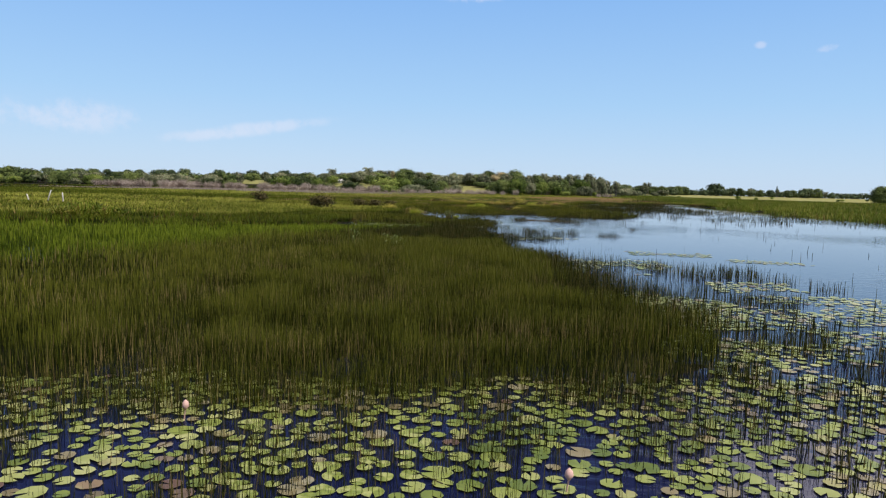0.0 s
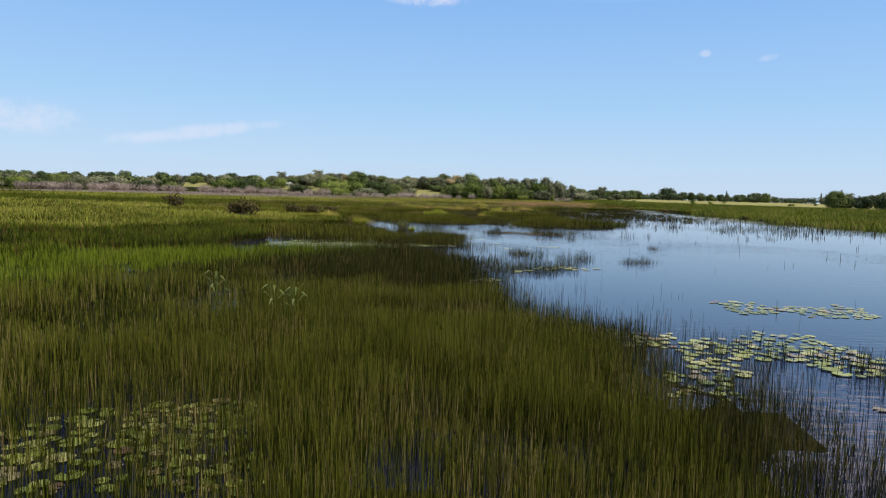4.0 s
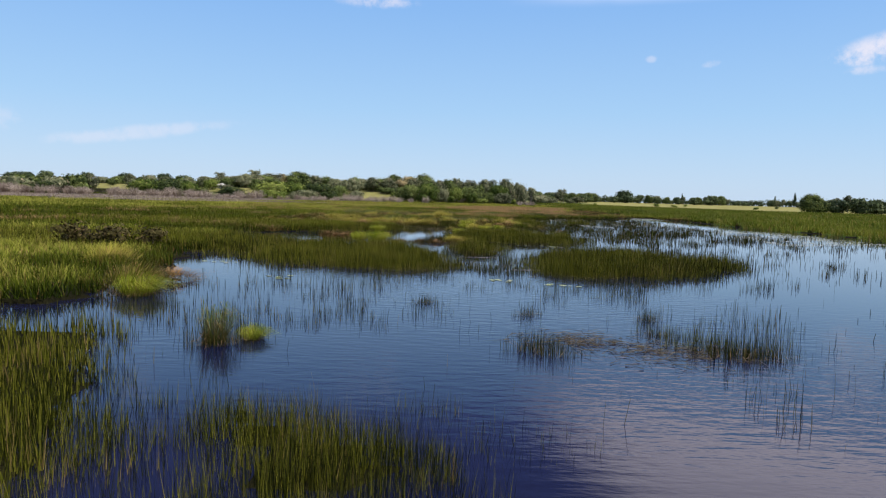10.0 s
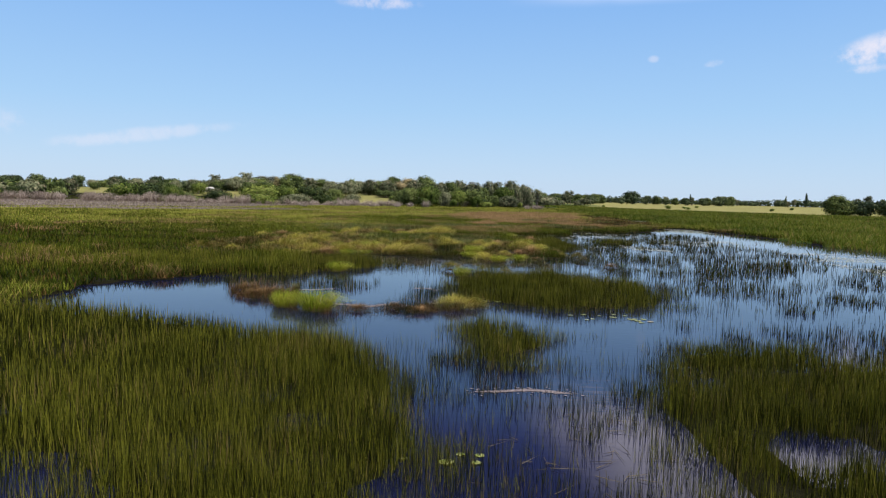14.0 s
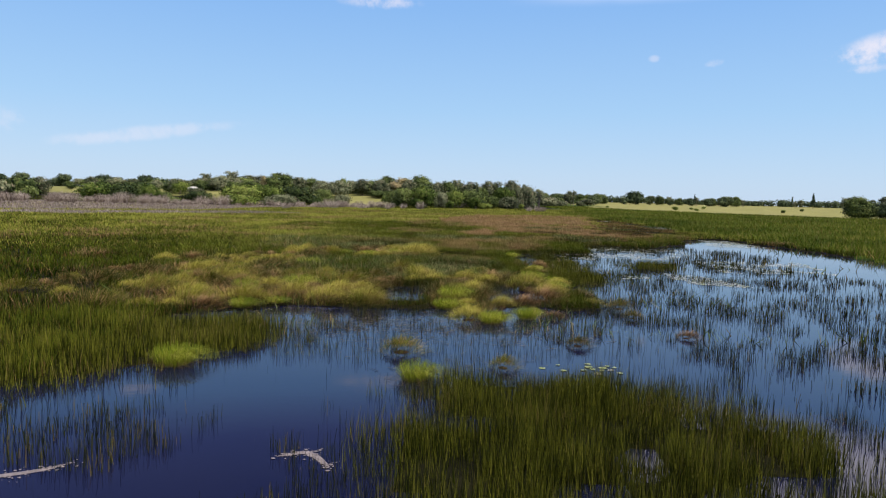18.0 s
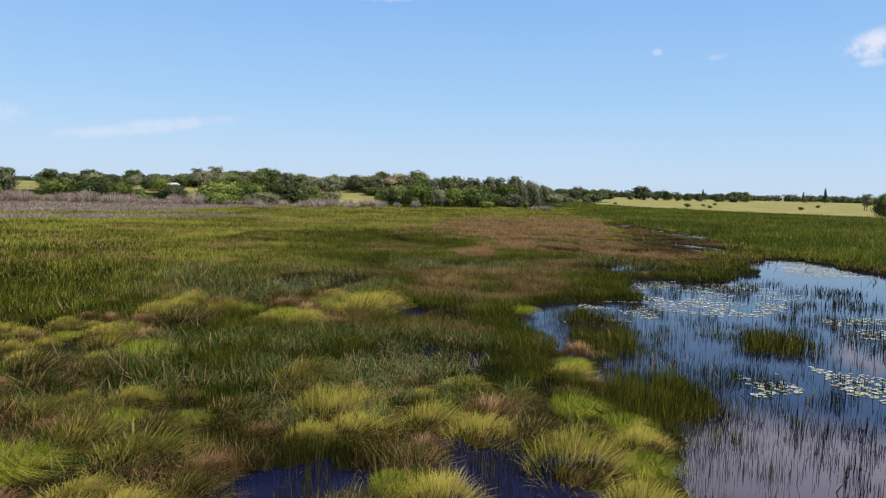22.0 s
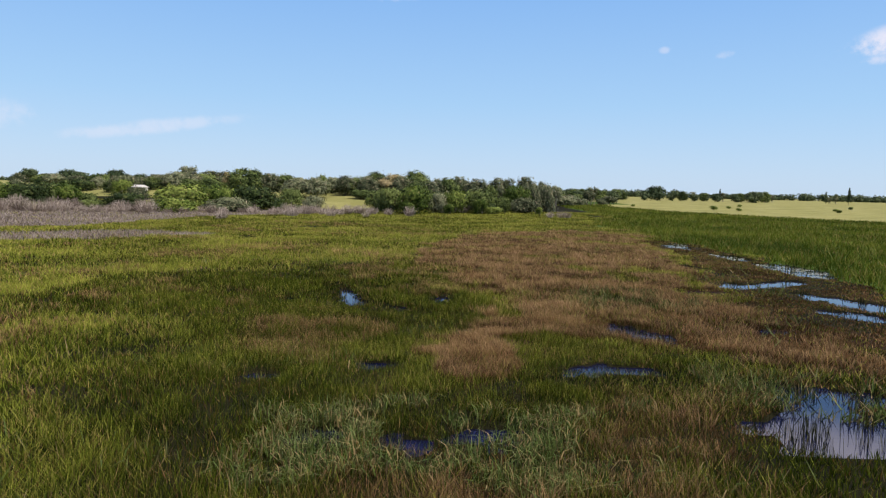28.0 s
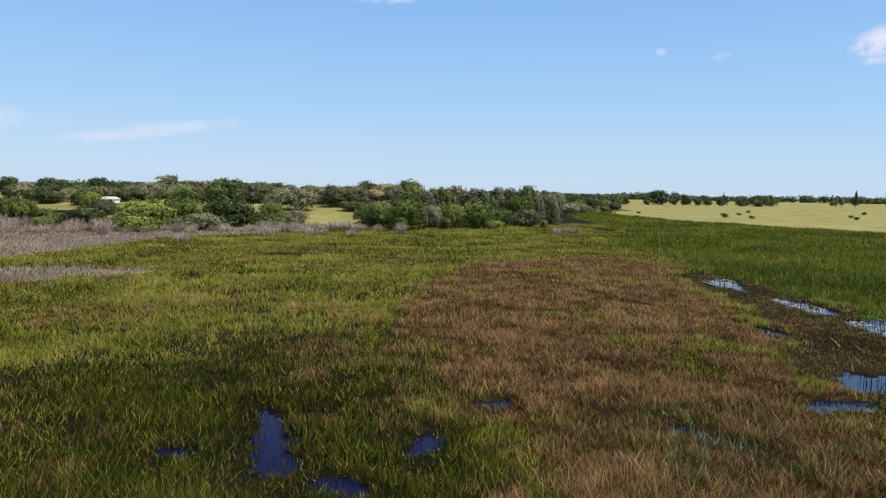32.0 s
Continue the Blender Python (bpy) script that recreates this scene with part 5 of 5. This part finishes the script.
def build_woods():
    put = []

    def stand(kinds, x, y, s, tall=None):
        ob = kinds[int(rng.integers(len(kinds)))] if isinstance(kinds, list) else kinds
        copy_at(ob, x, y, ground_z(x, y) - 0.05, rng.random() * 360, s, tall or s * (0.88 + 0.24 * rng.random()))
        put.append((x, y))

    B, T = BUSHES, TREES
    KINDS = {"B0": B[0], "B1": B[1], "B2": B[2], "B3": B[3], "T0": T[0], "T1": T[1], "T2": T[2], "T3": T[3]}
    # clump at the head of the marsh: kind, place, spread, height
    for k, x, y, s, tall in (("B0", -18.7, 281, 1.01, 1.36), ("B1", -11.8, 278, 1.25, 1.71), ("B2", -5.7, 284, 0.78, 1.38), ("B1", -1.1, 286, 0.87, 1.47), ("B0", 5.4, 291, 1.21, 1.38), ("B3", 5.5, 285, 0.74, 1.43),
            ("B0", 12.1, 298, 0.66, 0.99), ("B2", 18.2, 303, 1.16, 1.23), ("B3", 22.5, 297, 0.39, 0.8), ("B0", -30.3, 319, 1.31, 0.59), ("B3", -25.9, 299, 0.53, 0.83), ("B3", -12.4, 273, 0.8, 1.11),
            ("B3", -2.7, 279, 0.55, 0.98), ("B3", 9.1, 286, 0.85, 0.76)):
        stand(KINDS[k], x, y, s * 1.15, tall * 1.08)
    # thicket along the western shore: kind, place, spread, height
    for k, x, y, s, tall in (("B1", -67.6, 265, 1.72, 1.55), ("B1", -60.4, 274, 1.33, 1.55), ("B0", -51.9, 276, 1.72, 1.33), ("B0", -46.0, 289, 0.85, 1.08), ("B2", -38.8, 283, 0.81, 0.97), ("B0", -82.1, 267, 1.27, 0.87),
            ("B0", -95.1, 275, 0.66, 0.75), ("B1", -99.2, 273, 0.99, 1.42), ("B0", -103.1, 271, 0.98, 1.34), ("B3", -62.5, 252, 1.66, 1.19), ("B2", -54.2, 261, 1.42, 0.97), ("B2", -93.5, 299, 0.82, 0.96),
            ("B3", -47.3, 277, 1.1, 1.14), ("B0", -104.9, 264, 1.32, 1.28), ("B1", -111.0, 261, 1.57, 1.42)):
        stand(KINDS[k], x, y, s * 1.2, tall * 1.05)
    # woodland behind the first pasture: kind, place, spread, height
    for k, x, y, s, tall in (("T2", -93.0, 335, 0.86, 0.97), ("T0", -70.8, 325, 1.05, 1.01), ("T1", -52.0, 318, 0.94, 0.75), ("T1", -45.2, 316, 0.95, 0.84), ("T0", -46.6, 330, 0.49, 0.79), ("T0", -70.6, 338, 0.62, 0.91),
            ("T1", -65.2, 336, 0.85, 0.85), ("T0", -61.2, 338, 0.78, 0.74), ("T1", -96.5, 333, 0.89, 0.83), ("T0", -101.2, 336, 0.6, 0.62), ("T2", -86.7, 345, 1.5, 0.8), ("T1", -92.2, 348, 0.64, 0.83),
            ("T3", -78.1, 330, 0.45, 0.87), ("T0", -88.2, 324, 0.8, 0.54), ("T0", -81.1, 323, 0.94, 0.57), ("T1", -90.8, 334, 0.73, 0.71), ("T0", -105.1, 335, 0.67, 0.54), ("B1", -105.0, 312, 0.78, 1.11),
            ("T0", -112.1, 318, 0.39, 0.44), ("T1", -115.0, 345, 0.72, 0.49), ("T0", -123.5, 322, 0.84, 0.44), ("T0", -195.4, 420, 1.12, 0.6), ("B0", -104.1, 330, 0.4, 0.58)):
        stand(KINDS[k], x, y, s * 1.3, tall * 1.08)
    # woodland behind the head of the marsh: kind, place, spread, height
    for k, x, y, s, tall in (("T0", -35.0, 330, 0.7, 0.76), ("T0", -28.9, 335, 0.65, 1.02), ("T3", -22.6, 330, 0.91, 1.06), ("T0", -15.0, 338, 0.88, 1.2), ("T0", -13.7, 318, 0.74, 0.88), ("T1", -8.5, 318, 0.77, 1.0),
            ("T2", -7.5, 345, 0.74, 0.97), ("T0", -3.7, 322, 0.61, 1.05), ("T1", -0.4, 332, 0.7, 1.29), ("T1", 5.3, 325, 0.81, 1.26), ("T2", 11.5, 325, 0.74, 1.23), ("T2", 15.2, 328, 0.78, 1.25),
            ("T1", 22.2, 338, 0.79, 1.58), ("T2", 28.4, 345, 0.47, 1.25), ("B2", 22.4, 318, 0.63, 2.36), ("B2", 26.8, 325, 0.84, 2.4), ("T1", -42.4, 340, 0.79, 0.7), ("T2", -20.2, 345, 0.59, 0.77),
            ("B0", 9.2, 312, 0.47, 1.64), ("B1", 17.3, 312, 0.75, 1.98)):
        stand(KINDS[k], x, y, s * 1.6, tall * 1.05)
    for x, y, s, tall in ((-65.0, 243, 1.21, 1.45), (-83.2, 239, 0.85, 1.09), (-79.9, 239, 0.9, 1.03), (-77.9, 241, 0.8, 0.85), (-75.5, 242, 0.81, 0.86), (-51.3, 270, 0.93, 1.03), (-35.3, 247, 1.17, 0.99), (-28.1, 253, 1.01, 0.83),
            (-84.9, 236, 1.11, 1.11), (-79.5, 254, 0.63, 0.65), (-21.3, 270, 0.27, 0.71), (-11.4, 262, 0.97, 1.22), (1.2, 289, 1.21, 1.07), (-26.9, 268, 0.84, 0.7), (-62.3, 248, 0.66, 0.71), (-56.0, 265, 0.84, 1.0)):
        stand(BARE[0], x, y, s, tall)
    # shore line west, seen low over the water from the start
    for x in range(-330, -140, 9):
        stand(B, x + rng.normal(0, 2), 250 + 0.05 * x + rng.normal(0, 7), 0.9 + 0.5 * rng.random())
    # thicket and woodland between the larger ones
    for i in range(26):
        x = -118 + 3.0 * i + rng.normal(0, 1.5)
        stand([B[0], B[1], B[2], B[1]], x, 258 + 0.28 * (x + 118) + rng.normal(0, 4), 0.7 + 0.35 * rng.random(), 0.30 + 0.22 * rng.random())
    for i in range(24):
        x = -108 + 2.9 * i + rng.normal(0, 1.5)
        stand([T[0], T[1], T[1]], x, 341 + rng.normal(0, 3), 0.95 + 0.25 * rng.random(), 0.62 + 0.22 * rng.random())
    for i in range(20):
        x = -36 + 2.9 * i + rng.normal(0, 1.5)
        stand([T[0], T[1], T[1]], x, 337 + 0.25 * x + rng.normal(0, 4), 0.95 + 0.25 * rng.random(), 0.85 + 0.3 * rng.random())
    for i in range(16):
        x = -22 + 2.2 * i + rng.normal(0, 1.0)
        stand([B[0], B[2], B[1]], x, 290 + 0.55 * (x + 20) + rng.normal(0, 3), 0.9 + 0.3 * rng.random(), 1.0 + 0.3 * rng.random())
    # low growth behind the woodland
    for x in range(-150, 24, 6):
        stand(FILL, x + rng.normal(0, 1.5), 352 + 6 * math.sin(x * 0.06) + rng.normal(0, 4), 0.8 + 0.3 * rng.random())
    for x in range(-160, -108, 6):
        stand([T[0], T[1], B[0]], x + rng.normal(0, 2), 322 + rng.normal(0, 7), 0.45 + 0.25 * rng.random())
    for x in range(-330, -140, 8):
        stand([T[0], T[1], B[0]], x + rng.normal(0, 2), 285 + 0.02 * x + rng.normal(0, 8), 0.6 + 0.4 * rng.random())
    for x, y in ((36, 410), (40, 420), (44, 428), (47, 434), (51, 440), (54, 446), (58, 452), (61, 458), (65, 464), (68, 470), (76, 484), (84, 500), (32, 402)):
        stand([B[2], T[2], FILL[1]], x, y, 0.9 + 0.4 * rng.random())
    for x in range(-330, -140, 4):
        stand(FILL, x + rng.normal(0, 1.5), 282 + 0.02 * x + rng.normal(0, 4), 0.85 + 0.6 * rng.random())
    # far line to the north
    for i in range(150):
        x = -520 + i * 4.2 + rng.normal(0, 3)
        stand([T[4], FILL[0], FILL[1], T[4], FILL[0]], x, 560 + rng.normal(0, 30) + (60 if x > 40 else 0), 0.8 + 0.5 * rng.random())
    stand(T[2], -180, 545, 1.6)
    for i in range(46):
        stand([T[4], T[0]], 70 + i * 1.6 + rng.normal(0, 3), 720 + rng.normal(0, 20), 0.9 + 0.4 * rng.random())
    # trees on the pasture to the north-east
    for x, y, s, k in ((172, 729, 1.75, 4), (260, 732, 1.6, 4), (184, 769, 1.2, 2), (192, 750, 1.2, 4), (160, 720, 0.9, 4), (199, 740, 1.1, 0), (207, 735, 0.9, 4), (214, 760, 1.0, 2), (221, 750, 1.0, 0), (230, 742, 1.0, 4), (238, 750, 1.1, 2),
                       (246, 740, 1.0, 4), (254, 752, 1.2, 0), (262, 745, 1.0, 4), (277, 775, 1.4, 4), (284, 768, 1.3, 0), (268, 770, 1.0, 2), (300, 790, 1.0, 2), (345, 770, 0.9, 2), (356, 780, 1.0, 2), (420, 790, 1.1, 0)):
        stand(T[k], x, y, s)
    stand(SLIM, 366, 775, 1.6), stand(SLIM, 348, 782, 1.2), stand(SLIM, 300, 800, 1.2), stand(SLIM, 250, 790, 1.2)
    for x, y, s in ((118, 430, 0.7), (126, 420, 0.5), (176, 430, 0.5), (190, 460, 0.6), (140, 470, 0.5), (230, 520, 0.6), (90, 470, 0.5), (165, 520, 0.6)):
        stand(B[3], x, y, s)
    # dark copse by the eastern bank
    for i in range(26):
        x = 150 + 3.1 * i + rng.normal(0, 2)
        stand([T[4], T[0], B[0]], x, 316 + 0.25 * (x - 150) + rng.normal(0, 6), 0.75 + 0.3 * rng.random())
    for i in range(14):
        stand([T[4], T[2]], 210 + 7 * i + rng.normal(0, 3), 430 + rng.normal(0, 12), 0.9 + 0.3 * rng.random())
    # leafless shrubs along the dry edge
    for i in range(110):
        t = i / 109
        x = -170 + 150 * t + rng.normal(0, 3)
        y = 226 + 44 * t ** 1.5 + rng.normal(0, 7)
        stand(BARE, x, y, 0.45 + 0.5 * rng.random() + 0.6 * (x < -85))
    for x, y, s in ((-69, 250, 1.5), (-73, 248, 1.3), (-38, 255, 1.3), (-35, 258, 1.2), (-27, 268, 1.1), (-24, 270, 1.2), (-21, 268, 1.0), (-30, 262, 1.1), (-44, 228, 0.9), (26, 276, 0.9), (28, 279, 0.8), (23, 274, 0.7)):
        stand(BARE[0], x, y, s)
    # dark shrubs out in the marsh
    for x, y, s in ((-18.9, 38.5, 1.0), (-19.6, 38.7, 0.8), (-15.4, 45.2, 0.8), (-17.2, 45.4, 0.75), (-13.9, 45.6, 0.7), (-31, 52, 1.0)):
        stand(MARSH_SHRUB, x, y, s)
    for first in (*BUSHES, *TREES, *FILL, SLIM, MARSH_SHRUB, *BARE):
        for child in list(first.children):
            bpy.data.objects.remove(child)
        bpy.data.objects.remove(first)


build_woods()


def far_woods():
    """The low dark line of woods on the horizon."""
    lobes = []
    for i in range(520):
        x = -1900 + 7.6 * i + rng.normal(0, 5)
        h = 5 + 7 * float(value_noise(np.array([x]), np.array([0.0]), 70, 151)[0]) + 3 * rng.random()
        y = 1500 + 150 * float(value_noise(np.array([x]), np.array([9.0]), 200, 152)[0]) + rng.normal(0, 20) - (420 if x < -60 else 0)
        lobes.append((x, y, 1.2 + h * 0.35, 8.5 + 4 * rng.random(), h * 0.75))
    v, f = leaf_cloud(lobes, 80000, 2.8)
    tagged(mesh_object("far_woods", v, f, LEAVES[3]), "low dark green line of woods on the horizon", "woodland", kind="stuff")


far_woods()

# ---- small things of the marsh ----


def film_line(points, width):
    """A broken line of pale scum and dead bits that has gathered on the water."""
    verts, faces = [], []
    for (x0, y0), (x1, y1) in zip(points, points[1:]):
        for k in range(int(90 * math.hypot(x1 - x0, y1 - y0))):
            t = rng.random()
            x, y = x0 + (x1 - x0) * t + rng.normal(0, width * 1.6), y0 + (y1 - y0) * t + rng.normal(0, width * 1.6)
            a, r, z = rng.random() * 6.28, 0.006 + 0.03 * rng.random() ** 3, 0.004 + 0.008 * rng.random()
            b = len(verts)
            verts += [(x + r * (1.4 if j % 2 else 0.8) * math.cos(a + j * 1.257), y + r * math.sin(a + j * 1.257), z) for j in range(5)] + [(x, y, z + 0.006)]
            faces += [(b + j, b + (j + 1) % 5, b + 5) for j in range(5)]
    return np.array(verts), np.array(faces)


def ribbon(points, width):
    """A thin wavy skin of scum along a line on the water."""
    pts, n = np.array(points, float), len(points)
    t = np.linspace(0, n - 1, 14 * (n - 1) + 1)
    x, y = np.interp(t, range(n), pts[:, 0]), np.interp(t, range(n), pts[:, 1])
    smooth_by = np.ones(9) / 9
    x, y = np.convolve(np.pad(x, 4, "edge"), smooth_by, "valid"), np.convolve(np.pad(y, 4, "edge"), smooth_by, "valid")
    dx, dy = np.gradient(x), np.gradient(y)
    ln = np.hypot(dx, dy) + 1e-6
    ends = np.minimum(1, np.minimum(np.arange(len(t)), np.arange(len(t))[::-1]) / 6)
    rows = []
    for side in (-1, 0, 1):
        w = side * width * ends * (0.5 + 1.1 * value_noise(x + 7 * side, y, 0.35, 171 + side))
        rows.append(np.stack([x - dy / ln * w, y + dx / ln * w, 0.006 + 0.004 * (side == 0) + 0 * x], -1))
    m = len(t)
    verts, k = np.concatenate(rows), np.arange(m - 1)
    quads = np.concatenate([np.stack([k, k + 1, k + 1 + m, k + m], -1), np.stack([k + m, k + m + 1, k + 1 + 2 * m, k + 2 * m], -1)])
    return verts, np.concatenate([quads[:, [0, 1, 2]], quads[:, [0, 2, 3]]])


SCUM_LINES = (([(-5.4, 56.4), (-4.7, 56.2), (-3.9, 56.0), (-3.6, 56.5), (-2.8, 56.3), (-2.1, 56.2), (-2.1, 56.9), (-1.6, 57.5), (-0.4, 57.8)], 0.13), ([(-7.2, 59.4), (-6.4, 59.6), (-5.8, 60.1)], 0.07),
              ([(-2.9, 60.6), (-2.4, 60.9), (-1.9, 60.2)], 0.05), ([(-1.9, 58.5), (-1.3, 58.4)], 0.08), ([(-1.0, 46.4), (0.2, 46.7), (1.0, 46.5)], 0.07), ([(0.6, 41.4), (1.2, 41.7), (2.0, 41.9)], 0.07))
fv, ff, at = [], [], 0
for line, w in SCUM_LINES:
    for v, f in (film_line(line, w), ribbon(line, w)):
        fv.append(v)
        ff.append(f + at)
        at += len(v)
tagged(mesh_object("scum", np.concatenate(fv), np.concatenate(ff), M_FOAM, True), "pale mauve skin of scum and dead bits afloat", "scum", kind="stuff")


def straw_litter():
    """Dead reed stalks that lie flat on water and mud."""
    spots = [(1.1, 29.4, 1.0, 60), (-3.2, 41.0, 1.6, 70), (0.5, 43, 1.5, 40), (-4.5, 71.5, 3.0, 420), (-1.5, 72, 2.8, 330), (2.5, 71.5, 2.2, 160), (1.0, 29.2, 0.7, 120), (2.2, 28.4, 1.0, 170), (0.5, 66.5, 2.0, 90), (1.5, 71, 2.0, 80), (-1.5, 71.5, 2.5, 140), (4, 58, 2.0, 60), (-2.5, 55.4, 1.6, 90), (-9.3, 36, 1.2, 60),
             (3.6, 28.3, 0.8, 50), (3.4, 40.2, 1.6, 60), (-0.5, -18, 3.5, 60), (1.5, 79, 2.5, 70), (-4, 79, 4, 90), (2, 101, 3, 60), (3, 117, 3, 60)]
    verts, faces, base = [], [], 0
    for cx, cy, r, n in spots:
        for _ in range(n):
            x, y = cx + rng.normal(0, r * 0.6), cy + rng.normal(0, r * 0.5)
            a, ln, w = rng.random() * 6.28, 0.15 + 0.45 * rng.random(), 0.0042
            z = max(0.0, float(height_at(np.array([x]), np.array([y]))[0])) + 0.015
            dx, dy = math.cos(a) * ln / 2, math.sin(a) * ln / 2
            px, py, dz = -math.sin(a) * w, math.cos(a) * w, 0.12 * rng.random() ** 2
            verts += [(x - dx - px, y - dy - py, z), (x - dx + px, y - dy + py, z), (x + dx, y + dy, z + dz), (x - dx, y - dy, z + 2 * w)]
            faces += [(base, base + 1, base + 2), (base, base + 2, base + 3), (base + 1, base + 3, base + 2)]
            base += 4
    tagged(mesh_object("straw_litter", np.array(verts), np.array(faces), M_STRAW), "dead straw coloured stalks lying on the water", "litter", kind="stuff")


straw_litter()


def leafy_stalk(x, y, height, label):
    """One pale tall herb with a stem and a few long leaves."""
    t = place(thing("marsh_herb", label, "plant", "pale marsh herbs"), x, y, 0.0)
    for k in range(3):
        ox, oy = rng.normal(0, 0.1), rng.normal(0, 0.1)
        v, f = tube([(ox, oy, -0.2), (ox * 1.4, oy * 1.4, height * 0.6), (ox * 2.4, oy * 2.4, height * (0.85 + 0.15 * rng.random()))], [0.012, 0.010, 0.004], 5)
        part("stem", raw_mesh("stem", v, f, M_PALE_RUSH), M_PALE_RUSH, t)
    for k in range(9):
        a, z0 = k * 2.4, height * (0.35 + 0.055 * k)
        ln = 0.22 + 0.16 * rng.random()
        c, s_ = math.cos(a), math.sin(a)
        v = np.array([(0, 0, z0), (c * ln * 0.5 - s_ * 0.02, s_ * ln * 0.5 + c * 0.02, z0 + 0.14), (c * ln * 0.5 + s_ * 0.02, s_ * ln * 0.5 - c * 0.02, z0 + 0.14), (c * ln, s_ * ln, z0 + 0.06)])
        part("leaf", raw_mesh("leaf", v, np.array([(0, 2, 1), (1, 2, 3)]), M_PALE_RUSH), M_PALE_RUSH, t)


leafy_stalk(-4.5, -0.8, 0.86, "pale tall marsh herb above the rushes")
leafy_stalk(-3.0, -2.0, 0.80, "pale marsh herb with long arching leaves")
leafy_stalk(-2.7, -1.8, 0.72, "pale marsh herb with long arching leaves")


def bulrush_clump(x, y, size):
    t = place(thing("bulrush_clump", "tall bright green bulrush clump in the marsh", "bulrush"), x, y, 0.0)
    v, f = fountain(260, 1.6 * size, 1.7 * size, 0.25, 0.05)
    part("foliage", raw_mesh("foliage", v, f, M_BAND), M_BAND, t)


bulrush_clump(-22.9, 9.9, 0.75), bulrush_clump(-24.4, 10.4, 0.6), bulrush_clump(-21.6, 10.2, 0.6)


def fence_post(x, y, height, lean):
    v, f = tube([(0, 0, -0.3), (lean * 0.5, 0, height * 0.5), (lean, 0, height)], [0.06, 0.055, 0.05], 7)
    cap = np.array([(0, i, i + 1) for i in range(1, 6)]) + (len(v) - 8)
    ob = new("fence_post", raw_mesh("fence_post", v, np.concatenate([f, cap + 1]), M_POST))
    tagged(place(ob, x, y, 0.0), "weathered grey wooden post in the marsh", "post", "fence posts")


fence_post(-42.2, 31.4, 1.3, 0.5), fence_post(-40.8, 31.8, 1.1, -0.1), fence_post(-43.5, 31.0, 0.9, -0.3)


def box(name, size, at, mat, parent, label="", slope=0.0):
    """A block with bevelled edges; slope narrows its top into a ridge."""
    bm = bmesh.new()
    bmesh.ops.create_cube(bm, size=1.0)
    for v in bm.verts:
        k = 1 - slope if v.co.z > 0 else 1.0
        v.co = Vector((v.co.x * size[0] * (1 - slope * 0.25 if v.co.z > 0 else 1), v.co.y * size[1] * k, v.co.z * size[2]))
    bmesh.ops.bevel(bm, geom=list(bm.edges), offset=min(size) * 0.06, segments=1, affect="EDGES")
    me = bpy.data.meshes.new(name)
    bm.to_mesh(me)
    bm.free()
    ob = part(name, me, mat, parent, label)
    ob.location = at
    return ob


def house(x, y, turn, w=9.0, d=5.5, h=2.6):
    t = place(thing("house", "small white farmhouse with a grey roof among trees", "house"), x, y, ground_z(x, y) - 0.1, turn)
    box("wall", (w, d, h), (0, 0, h / 2), M_WALL, t, "whitewashed walls")
    box("roof", (w + 0.6, d + 0.7, 0.8), (0, 0, h + 0.39), M_ROOF, t, "weathered grey roof", 0.82)
    for k in (-3.2, -1.2, 2.6):
        win = box("window", (0.8, 0.12, 0.7), (k * 0.7, -d / 2 - 0.03, 0.95), M_GLASS_DARK, t)
        box("sill", (1.0, 0.16, 0.08), (0, -0.03, -0.4), M_WALL, win)
    box("door", (0.8, 0.10, 1.35), (0.8, -d / 2 - 0.03, 0.72), M_POST, t)
    return t


house(-106.4, 326, -12.0, 4.8, 3.6, 1.2)


def lily_bud(x, y):
    t = place(thing("lily_bud", "brown pink closed water lily bud above the water", "water lily"), x, y, 0.0)
    v, f = tube([(0, 0, -0.1), (0.01, 0, 0.06), (0.02, 0, 0.12)], [0.007, 0.007, 0.007], 6)
    part("stalk", raw_mesh("stalk", v, f, M_BUD, True), M_BUD, t)
    v, f = tube([(0.02, 0, 0.11), (0.02, 0, 0.14), (0.02, 0, 0.18), (0.02, 0, 0.205)], [0.012, 0.035, 0.028, 0.004], 8)
    part("bud", raw_mesh("bud", v, f, M_BUD, True), M_BUD, t)


lily_bud(-1.0, -19.0), lily_bud(2.6, -19.9)
